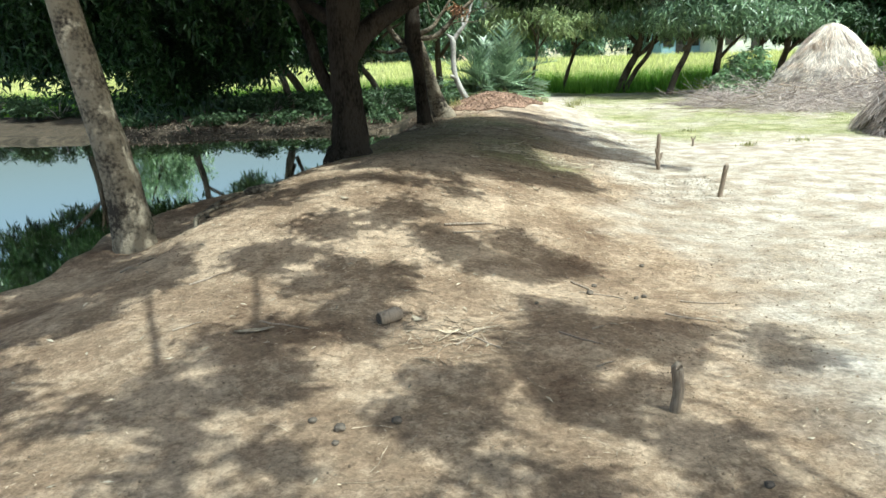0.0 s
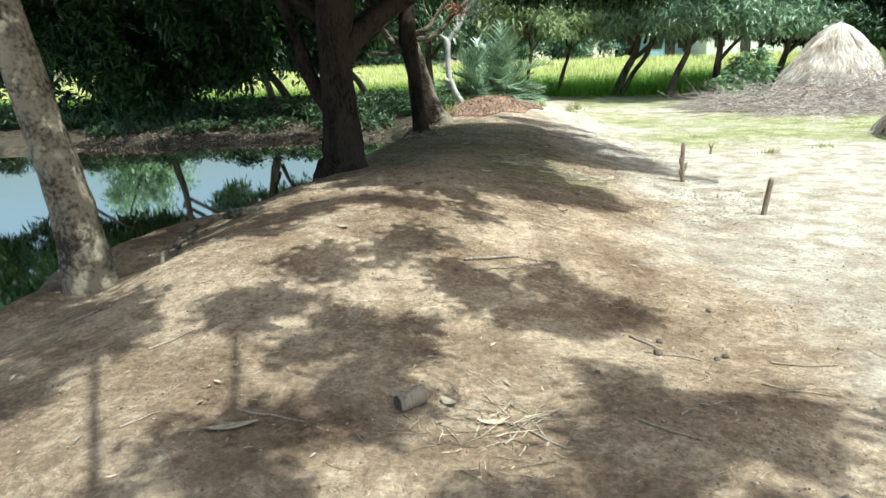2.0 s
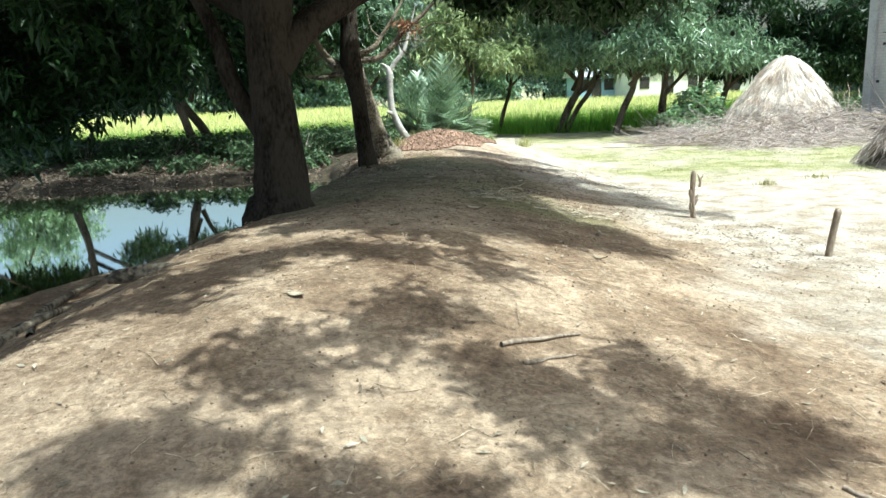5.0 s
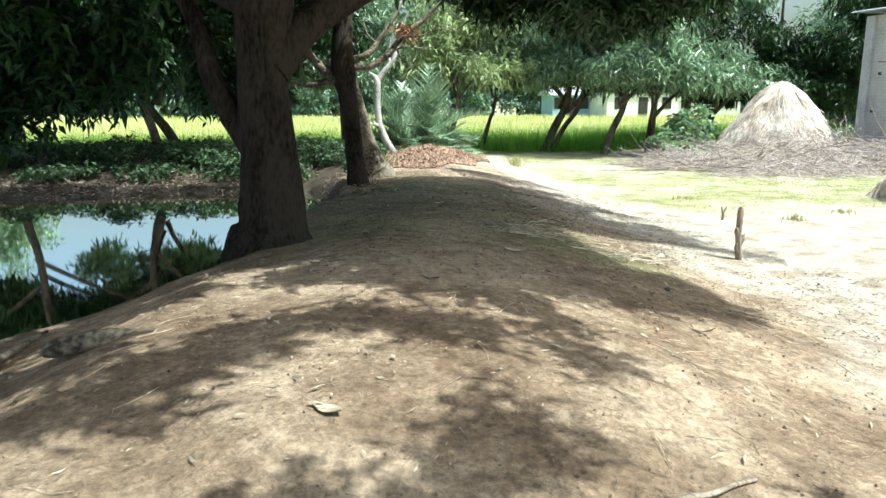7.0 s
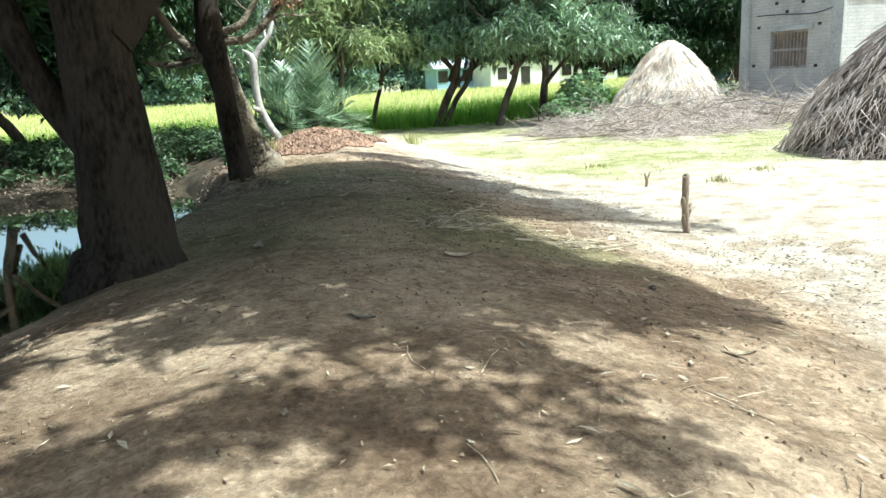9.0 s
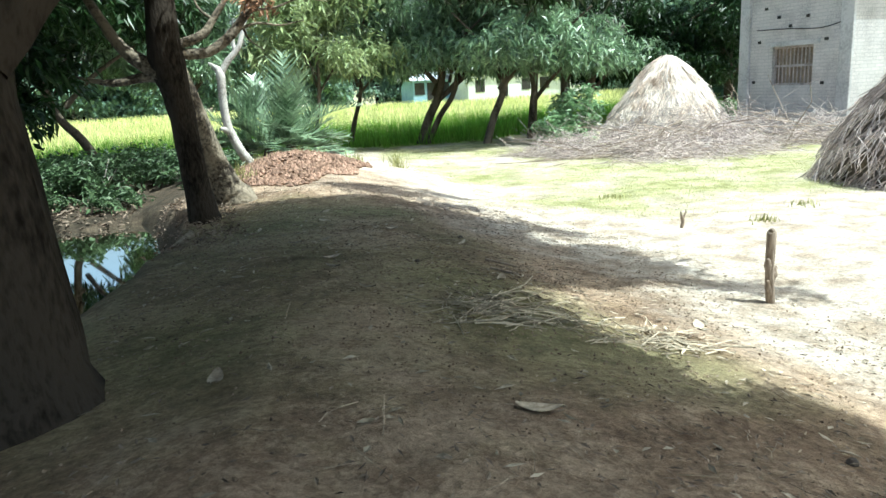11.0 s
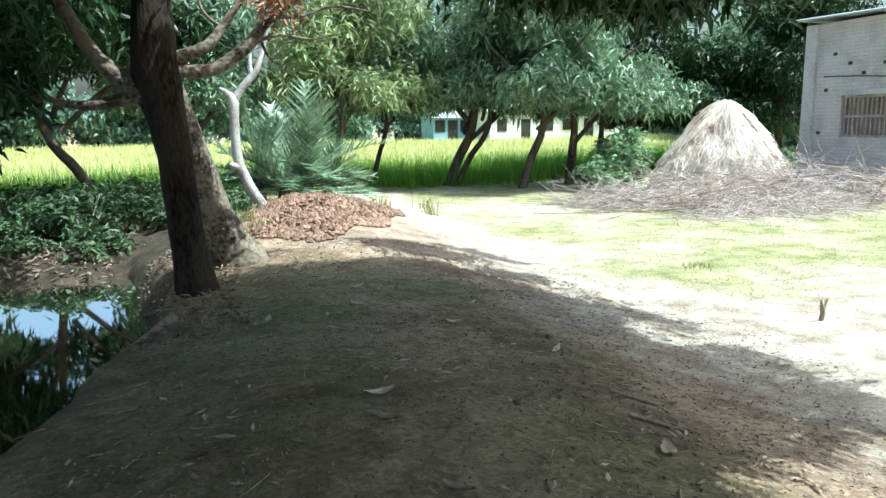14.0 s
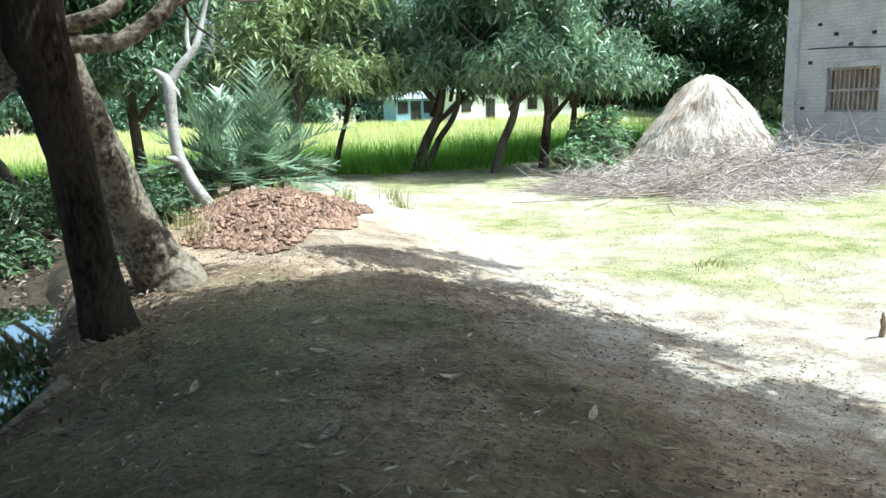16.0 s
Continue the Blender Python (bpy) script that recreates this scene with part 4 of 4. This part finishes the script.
haystack("haystack", "tall conical pale straw haystack with a rounded tip", 11.5, 22.9, 1.48, 2.2,
         ([0, 0.2, 0.4, 0.55, 0.7, 0.85, 0.95, 1.0], [1.0, 0.95, 0.82, 0.67, 0.5, 0.33, 0.19, 0.05]), 51, 15000, STRAW, STRAWS)
haystack("haystack", "broad dung-dark haystack capped with loose brushwood and straw", 10.05, 13.7, 1.95, 2.3,
         ([0, 0.3, 0.5, 0.7, 0.85, 1.0], [1.0, 0.85, 0.72, 0.52, 0.33, 0.05]), 52, 4200, DUNG, STICK)


# ---- brushwood ----
def brush(name, label, spots, n, lmin, lmax, w, mat, seed, lift, flat=0.3):
    r = np.random.default_rng(seed)
    p0, p1 = [], []
    for i in range(n):
        cx, cy, rx, ry, h = spots[r.integers(len(spots))]
        a, d = r.uniform(0, 6.28), math.sqrt(r.random())
        x, y = cx + rx * d * math.cos(a), cy + ry * d * math.sin(a)
        z = hz(x, y) + h * (1 - d * d) * r.random() + lift
        b, el, L = r.uniform(0, 6.28), r.normal(0, flat), r.uniform(lmin, lmax)
        cur = np.array([x, y, z])
        for s in range(3):
            nxt = cur + L / 3 * np.array([math.cos(b) * math.cos(el), math.sin(b) * math.cos(el), math.sin(el)])
            nxt[2] = max(nxt[2], hz(nxt[0], nxt[1]) + 0.006)
            p0.append(cur)
            p1.append(nxt)
            cur = nxt
            b += r.normal(0, 0.25)
            el += r.normal(-0.08, 0.18)
    v, f = strands(np.array(p0), np.array(p1), w, w * 0.6)
    return tagged(put(name, v, f, mat), label, "brushwood", kind="stuff")


brush("brushwood", "grey heap of dry thorny brushwood round the haystack foot",
      [(8.6, 20.8, 1.6, 1.2, 0.75), (10.4, 20.3, 1.7, 1.2, 0.95), (12.0, 20.2, 1.5, 1.1, 1.0), (7.6, 21.4, 1.2, 1.0, 0.4), (13.2, 19.4, 1.0, 1.0, 0.75), (9.6, 19.0, 2.2, 0.8, 0.3)], 4200, 0.3, 1.2, 0.0048, STICK, 53, 0.01)
brush("brushwood", "long bare grey-brown branches lying on the brushwood heap", [(9.0, 19.9, 1.8, 1.0, 0.7), (11.4, 19.8, 1.8, 1.0, 0.9)], 120, 1.0, 2.4, 0.010, WOOD, 54, 0.02, 0.3)
brush("twig_heap", "small scattered heap of pale dry twigs on the mound", [(0.72, 9.75, 0.24, 0.2, 0.07), (0.75, 9.7, 0.36, 0.3, 0.03)], 120, 0.1, 0.34, 0.0042, TWIG, 55, 0.006, 0.12)
brush("twig_heap", "small scattered heap of pale dry twigs on the mound", [(1.25, 9.45, 0.3, 0.22, 0.04), (1.5, 9.3, 0.25, 0.2, 0.02)], 110, 0.1, 0.32, 0.0045, TWIG, 56, 0.006, 0.1)
brush("twig_litter", "dry twigs and straw bits strewn over the yard", [(0.5, 4.0, 2.2, 2.0, 0.0), (0.2, 6.5, 2.5, 2.2, 0.0), (2.0, 6.0, 2.2, 2.6, 0.0)], 520, 0.03, 0.2, 0.002, LITTER_TWIG, 57, 0.006, 0.03)
brush("twig_litter", "loose scatter of broken twigs and straw by the cut log", [(-0.05, 3.5, 0.34, 0.22, 0.02), (0.1, 3.35, 0.3, 0.3, 0.01)], 70, 0.06, 0.26, 0.0028, LITTER_TWIG, 59, 0.006, 0.06)
brush("twig_litter", "dry twigs and straw bits strewn over the mound", [(0.6, 11.5, 1.8, 2.2, 0.0), (1.8, 12.5, 1.8, 2.0, 0.0)], 420, 0.03, 0.16, 0.002, LITTER_TWIG, 58, 0.006, 0.03)

# leaf litter on the far bank and the near rim
for x0, x1, y0, y1, n, L, sd in ((-9, -1.5, 17.2, 19.4, 2600, 0.12, 1), (-1.4, -0.3, 12.4, 16.5, 1500, 0.065, 2)):
    r = np.random.default_rng(sd)
    x, y = r.uniform(x0, x1, n), r.uniform(y0, y1, n)
    k = pond_depth(x, y) < 0.25
    x, y = x[k], y[k]
    v, f = leaves(np.stack([x, y, height(x, y) + 0.02], 1), 1, L, L * 0.36, 0.01, 0.0, sd)
    tagged(put("leaf_litter", v, f, LITTER), "pale dry fallen leaves and debris on the pond bank", "leaf litter", kind="stuff")


for nm, lab, x0, x1, y0, y1, n, L, mt, sd in (("leaf_bits", "pale curled leaf scraps lying on the mound", -1.2, 3.6, 8.0, 16.5, 1500, 0.075, PALE_SCRAP, 33), ("leaf_bits", "dry leaf scraps on the shaded yard", -2.4, 2.2, 2.0, 9.0, 500, 0.06, PALE_SCRAP, 34), ("leaf_bits", "crumbled dry leaf bits strewn over the mound", -1.2, 3.4, 7.5, 15.5, 9000, 0.042, LITTER, 31), ("straw_bits", "broken straw and chaff trodden into the yard", -2.0, 4.0, 1.6, 9.5, 5200, 0.028, LITTER_TWIG, 32)):
    r = np.random.default_rng(sd)
    x, y = r.uniform(x0, x1, n), r.uniform(y0, y1, n)
    k = (pond_depth(x, y) < -0.4) & (vnoise(x, y, 0.9) + r.normal(0, 0.5, n) > -0.1)
    x, y = x[k], y[k]
    v, f = leaves(np.stack([x, y, height(x, y) + 0.008], 1), 1, L, L * 0.28, 0.002, 0.0, sd)
    v[:, 2] = height(v[:, 0], v[:, 1]) + 0.004 + (v[:, 2] - height(v[:, 0], v[:, 1])).clip(0, 0.012)
    tagged(put(nm, v, f, mt), lab, "litter", kind="stuff")


# ---- pegs ----
def peg(x, y, h, r0, tilt, turn, label, seed):
    z = hz(x, y)
    t = thing("tether_peg", x, y, z, label, "peg", "tether pegs")
    v, f = tube([(0, 0, -0.12), (0, 0, 0), (0.01, 0, h * 0.5), (0, 0.01, h * 0.96), (0, 0.01, h)], [r0 * 0.8, r0, r0, r0 * 1.05, r0 * 0.9], 12, 0.05, seed)
    put("stake", v, f, WOOD, t, smooth=True)
    t.rotation_euler = (radians(tilt), 0, radians(turn))
    return t


peg(1.1, 2.7, 0.22, 0.026, 3, 20, "short round wooden tether peg driven into the earth", 1)
peg(3.12, 7.98, 0.37, 0.028, 10, 95, "leaning pale wooden tether peg in the open yard", 2)
post = peg(2.99, 10.2, 0.50, 0.03, 3, 200, "stout dark wooden tether post with a ragged base", 3)
for ox, oz, sd in ((0.03, 0.12, 31), (-0.035, 0.2, 32), (0.03, 0.27, 33)):
    v, f = tube([(ox * 0.4, 0.0, oz - 0.06), (ox, 0.0, oz), (ox * 1.7, 0.01, oz + 0.05)], [0.02, 0.026, 0.01], 8, 0.2, sd)
    put("knot", v, f, WOOD, post, smooth=True)
stub = peg(4.3, 12.85, 0.13, 0.02, 5, 10, "tiny forked stub of a wooden peg in the grass", 4)
for sx in (-1, 1):
    v, f = tube([(0, 0, 0.11), (sx * 0.025, 0, 0.145), (sx * 0.04, 0, 0.19)], [0.014, 0.012, 0.008], 8, 0.06, 20 + sx)
    put("prong", v, f, WOOD, stub, smooth=True)


# ---- brick house ----
def house():
    x0, x1, y0, y1, z0, z1 = 14.25, 19.65, 19.6, 23.2, -0.45, 3.56
    h = thing("brick_house", x0, y0, z0, "small unplastered grey brick house with a barred window and tin roof", "house")
    H, D, W = z1 - z0, x1 - x0, y1 - y0
    th = 0.25
    # gable wall towards the yard, with the window opening
    wy0, wy1, wz0, wz1 = 20.72 - y0, 22.07 - y0, 0.80 - z0, 1.80 - z0
    bm = bmesh.new()
    for a, b, c, d in ((0, W, 0, wz0), (0, W, wz1, H), (0, wy0, wz0, wz1), (wy1, W, wz0, wz1)):
        bmesh.ops.create_cube(bm, size=1, matrix=Matrix.Translation((th / 2, (a + b) / 2, (c + d) / 2)) @ Matrix.Diagonal((th, b - a, d - c, 1)))
    part("wall", bm, BRICK, h)
    part("wall", box(D - th, th, H, (th + (D - th) / 2, th / 2, H / 2)), BRICK, h)
    part("wall", box(D - th, th, H, (th + (D - th) / 2, W - th / 2, H / 2)), BRICK, h)
    part("wall", box(th, W - 2 * th, H, (D - th / 2, W / 2, H / 2)), BRICK, h)
    for yy in (0.14, W - 0.14):
        part("corner_pillar", box(0.08, 0.36, H, (-0.03, yy, H / 2), 0.01), PLASTER, h, "smooth cement corner pillar")
    part("plinth", box(0.12, W + 0.1, 0.36, (-0.055, W / 2, 0.17), 0.015), PLASTER, h, "cement plinth band")
    part("lintel", box(0.06, wy1 - wy0 + 0.4, 0.12, (-0.025, (wy0 + wy1) / 2, wz1 + 0.06), 0.008), PLASTER, h, "cement window lintel")
    win = part("window", box(0.04, wy1 - wy0, wz1 - wz0, (0.19, (wy0 + wy1) / 2, (wz0 + wz1) / 2)), WOOD, h, "brown shuttered window behind bars")
    for i in range(11):
        yy = wy0 + 0.06 + i * (wy1 - wy0 - 0.12) / 10
        part("bar", box(0.025, 0.035, wz1 - wz0, (0.07, yy, (wz0 + wz1) / 2), 0.006), SHUTTER, win, "rusty window bar")
    for zz in (wz0 + 0.03, (wz0 + wz1) / 2, wz1 - 0.03):
        part("frame_rail", box(0.05, wy1 - wy0, 0.06, (0.08, (wy0 + wy1) / 2, zz), 0.006), SHUTTER, win)
    # Dark blocks on the wall face stand in for the shade inside the holes
    for yy, zz in ((0.75, 2.35), (1.35, 2.95), (2.3, 3.0), (2.95, 2.4), (3.1, 1.35), (0.8, 1.3), (2.75, 3.25), (1.9, 2.75)):
        part("putlog_hole", box(0.03, 0.11, 0.075, (-0.004, yy, zz), 0.006), GAP, h, "scaffold hole, its shade a dark block on the brickwork")
    v, f = tube([(-0.05, 0.1, 2.75), (-0.05, 0.9, 2.62), (-0.05, 1.9, 2.68), (-0.05, 3.0, 2.72)], [0.012, 0.012, 0.012, 0.012], 6, 0.0, 5)
    put("cable", v, f, GAP, h, "thin dark cable along the wall")
    # corrugated roof sheet
    n = 90
    xs = np.linspace(-0.35, D + 0.3, n)
    vs, fs = [], []
    for k, yy in enumerate((-0.35, W + 0.35)):
        for x in xs:
            vs.append((x, yy, H + 0.06 + 0.10 * k + 0.015 * math.sin(x * 40)))
    o = 2 * n
    vs += [(a, b, c - 0.02) for a, b, c in vs]
    for i in range(n - 1):
        fs += [(i, i + 1, n + i + 1, n + i), (o + i, o + n + i, o + n + i + 1, o + i + 1)]
    fs += [(i, o + i, o + i + 1, i + 1) for i in range(n - 1)] + [(n + i, n + i + 1, o + n + i + 1, o + n + i) for i in range(n - 1)]
    fs += [(0, n, o + n, o), (n - 1, o + n - 1, o + 2 * n - 1, 2 * n - 1)]
    put("roof", vs, fs, TIN, h, "pale corrugated tin roof")
    return h


house()


# ---- far houses ----
def far_house(x, y, w, d, hh, turn, wall, label):
    t = thing("far_house", x, y, -0.5, label, "house", "far houses")
    t.rotation_euler = (0, 0, radians(turn))
    part("wall", box(w, d, hh, (0, 0, hh / 2), 0.02), wall, t)
    bm = bmesh.new()
    e = 0.35
    c = [(-w / 2 - e, -d / 2 - e, hh), (w / 2 + e, -d / 2 - e, hh), (w / 2 + e, d / 2 + e, hh), (-w / 2 - e, d / 2 + e, hh), (-w / 2 - e, 0, hh + d * 0.28), (w / 2 + e, 0, hh + d * 0.28)]
    q = [bm.verts.new(p) for p in c]
    for f in ((0, 1, 5, 4), (2, 3, 4, 5), (0, 4, 3), (1, 2, 5), (3, 2, 1, 0)):
        bm.faces.new([q[i] for i in f])
    part("roof", bm, TIN, t, "tin roof")
    for k in range(3):
        xx = -w / 2 + w * (k + 0.5) / 3
        part("door" if k == 1 else "window", box(0.9, 0.06, 2.0 if k == 1 else 1.0, (xx, -d / 2 - 0.02, 1.0 if k == 1 else 1.5)), GAP, t)


far_house(25, 66, 7, 4, 2.6, 8, WHITEWASH, "small whitewashed house beyond the field")
far_house(32, 67, 6, 4, 2.4, -5, WHITEWASH, "small whitewashed house beyond the field")
far_house(19.5, 68, 3.5, 3, 2.2, 4, BLUE, "small faded blue house beyond the field")
far_house(41, 52, 8, 5, 2.6, -20, WHITEWASH, "long pale shed with a tin roof beyond the orchard")


# ---- small things on the ground ----
def stick(x0, y0, x1, y1, w, seed, label="thin dry twig lying on the trodden earth", mat=WOOD):
    r = np.random.default_rng(seed)
    L = math.hypot(x1 - x0, y1 - y0)
    a = math.atan2(y1 - y0, x1 - x0)
    cx, cy = (x0 + x1) / 2, (y0 + y1) / 2
    pts = []
    for k in np.linspace(-0.5, 0.5, 5):
        px, py = cx + k * L * math.cos(a), cy + k * L * math.sin(a)
        q = r.normal(0, 0.025 * L)
        pts.append((px - q * math.sin(a) - cx, py + q * math.cos(a) - cy, hz(px, py) - hz(cx, cy) + w * 0.8))
    v, f = tube(pts, [w, w * 0.95, w * 0.85, w * 0.8, w * 0.5], 6, 0.12, seed)
    ob = put("stick", v, f, mat, smooth=True)
    ob.location = (cx, cy, hz(cx, cy))
    return tagged(ob, label, "stick", "sticks on the yard")


for i, (a, b, c, d, w) in enumerate([(0.68, 3.53, 0.9, 3.37, 0.006), (1.58, 4.25, 1.9, 4.21, 0.007), (1.4, 3.97, 1.69, 3.86, 0.007), (0.92, 4.34, 1.21, 4.27, 0.006), (0.82, 3.1, 0.92, 3.16, 0.006),
                                     (0.08, 3.54, 0.34, 3.31, 0.006), (0.1, 3.35, 0.24, 3.57, 0.006), (-1.03, 3.54, -0.72, 3.46, 0.006), (-1.49, 3.42, -1.37, 3.55, 0.006), (-1.71, 4.25, -1.53, 4.43, 0.008),
                                     (-2.52, 4.93, -2.25, 4.99, 0.01), (-0.02, 5.5, 0.38, 5.66, 0.013), (0.05, 5.35, 0.3, 5.45, 0.009), (0.9, 4.56, 1.0, 4.41, 0.009), (0.88, 3.58, 0.96, 3.65, 0.006), (1.3, 11.25, 1.5, 11.12, 0.012), (1.2, 10.92, 1.36, 10.8, 0.01)]):
    stick(a, b, c, d, w, 200 + i)


def flat_leaf(x, y, L, W, turn, curl, mat, name="fallen_leaf", label="curled dry fallen leaf on the bare earth", group="fallen leaves"):
    n = 7
    vs, fs = [], []
    for i in range(n):
        s = i / (n - 1)
        w = W * math.sin(math.pi * (0.06 + 0.9 * s)) * 0.5
        z = curl * (s - 0.5) ** 2 * 4 + 0.006
        vs += [((s - 0.5) * L, -w, z + curl * 0.35), ((s - 0.5) * L, 0, z), ((s - 0.5) * L, w, z + curl * 0.35)]
    for i in range(n - 1):
        fs += [(3 * i, 3 * i + 3, 3 * i + 4, 3 * i + 1), (3 * i + 1, 3 * i + 4, 3 * i + 5, 3 * i + 2)]
    vs += [(a, b, c - 0.003) for a, b, c in vs]
    o = 3 * n
    fs += [tuple(o + q for q in reversed(f)) for f in list(fs)]
    ob = put(name, vs, fs, mat, smooth=True)
    ob.location, ob.rotation_euler = (x, y, hz(x, y) + 0.004), (0, 0, turn)
    return tagged(ob, label, "leaf", group)


lr = random.Random(3)
spots = [(-0.13, 3.67), (0.06, 3.51), (0.0, 11.86), (0.24, 11.94), (0.14, 11.16), (1.92, 13.01), (0.18, 10.28), (-0.68, 9.07), (0.9, 12.4), (1.4, 12.0), (0.5, 13.4), (0.1, 10.9), (1.1, 10.5), (1.9, 9.6), (0.3, 8.4), (-0.4, 7.4), (0.9, 7.0), (-0.9, 5.9), (0.4, 12.9), (-0.2, 12.6)]
for x, y in spots:
    flat_leaf(x, y, lr.uniform(0.09, 0.17), lr.uniform(0.035, 0.06), lr.uniform(0, 6.28), lr.uniform(0.005, 0.02), DRY_LEAF)
flat_leaf(-1.02, 3.4, 0.22, 0.05, 0.25, 0.008, DRY_LEAF, "bark_strip", "pale flat strip of dry bark on the ground", "bark")


def dung(x, y, r0, seed):
    bm = bmesh.new()
    bmesh.ops.create_icosphere(bm, subdivisions=2, radius=r0)
    rr = random.Random(seed)
    for v in bm.verts:
        v.co *= 1 + rr.uniform(-0.14, 0.14)
        v.co.z *= 0.65
    me = bpy.data.meshes.new("dung_clod")
    bm.to_mesh(me)
    bm.free()
    me.materials.append(DUNG)
    ob = new("dung_clod", me)
    ob.location = (x, y, hz(x, y) + r0 * 0.45)
    tagged(ob, "dark dry dung lump on the trodden earth", "dung", "dung lumps")


for i, (x, y, r0) in enumerate([(-0.52, 2.52, 0.02), (-0.39, 2.46, 0.026), (-0.15, 2.51, 0.024), (-0.39, 2.35, 0.016), (1.28, 2.1, 0.02), (0.99, 4.32, 0.025), (1.05, 4.5, 0.02), (1.3, 4.3, 0.018), (1.36, 4.34, 0.02), (0.6, 4.0, 0.015), (1.5, 5.0, 0.02), (0.7, 11.0, 0.02), (1.5, 12.3, 0.022), (1.2, 8.0, 0.02)]):
    dung(x, y, r0, i)

# short cut log on the yard
lg = thing("log_piece", -0.3, 3.64, hz(-0.3, 3.64) + 0.034, "short cut piece of grey wood with a dark end", "log")
v, f = tube([(-0.06, 0.0, 0), (-0.04, 0.0, 0), (0.04, 0.005, 0.0), (0.08, 0.01, 0)], [0.038, 0.043, 0.045, 0.038], 12, 0.05, 301)
put("wood", v, f, WOOD, lg, smooth=True)
bm = bmesh.new()
bmesh.ops.create_cone(bm, cap_ends=True, segments=12, radius1=0.034, radius2=0.034, depth=0.006, matrix=Matrix.Translation((-0.061, 0, 0)) @ Matrix.Rotation(radians(90), 4, "Y"))
part("cut_end", bm, DUNG, lg, "dark weathered cut end")
lg.rotation_euler = (0, 0, radians(35))

# weathered log half sunk in the rim, and bare roots
lg = thing("sunken_log", -1.88, 6.98, hz(-1.88, 6.98) - 0.02, "weathered grey log half sunk in the pond rim", "log")
v, f = tube([(-0.24, -0.05, 0.0), (-0.17, -0.04, 0.02), (0.0, 0.02, 0.03), (0.17, 0.03, 0.02), (0.26, 0.05, -0.01)], [0.02, 0.045, 0.05, 0.045, 0.02], 14, 0.12, 305)
put("wood", v, f, BARK_MOTTLED, lg, smooth=True)


def root(points, radii, seed):
    x, y = points[0][:2]
    t = thing("bare_root", x, y, hz(x, y), "bare twisting grey root on the pond rim", "root", "roots on the rim")
    pts = [(a - x, b - y, hz(a, b) - hz(x, y) + c) for a, b, c in points]
    v, f = tube(pts, radii, 8, 0.1, seed)
    put("root_wood", v, f, BARK_MOTTLED, t, smooth=True)


root([(-2.15, 5.6, -0.02), (-2.2, 5.75, 0.05), (-2.27, 6.05, 0.08), (-2.22, 6.4, 0.06), (-2.3, 6.8, 0.03)], [0.02, 0.022, 0.022, 0.02, 0.012], 311)
root([(-2.3, 6.3, 0.0), (-2.45, 6.7, 0.04), (-2.5, 7.2, 0.03), (-2.45, 7.8, 0.0)], [0.02, 0.025, 0.022, 0.012], 312)
root([(-0.75, 13.1, 0.03), (-0.9, 12.85, 0.03), (-1.05, 12.6, -0.02)], [0.035, 0.025, 0.012], 315)

# tufts of weed at the field edge, the heap and the yard
for i, (x, y, r0, h) in enumerate([(3.1, 19.9, 0.16, 0.3), (2.4, 20.6, 0.2, 0.3), (1.4, 20.4, 0.25, 0.3), (0.3, 18.7, 0.25, 0.3), (-0.1, 17.6, 0.2, 0.25), (3.6, 21.8, 0.2, 0.3), (0.0, 16.6, 0.16, 0.2), (5.2, 12.6, 0.16, 0.12), (6.4, 13.2, 0.2, 0.12), (4.9, 15.2, 0.2, 0.1)]):
    r = np.random.default_rng(400 + i)
    n = 70
    px, py = r.normal(0, r0 * 0.5, n), r.normal(0, r0 * 0.5, n)
    v, f = blades(px, py, np.array([hz(x + a, y + b) - hz(x, y) for a, b in zip(px, py)]), h * r.uniform(0.4, 1.1, n), r.uniform(0.01, 0.02, n), 400 + i)
    ob = put("grass_tuft", v, f, GRASS)
    ob.location = (x, y, hz(x, y))
    tagged(ob, "ragged yellow-green tuft of dry grass", "grass tuft", "grass tufts", "stuff")
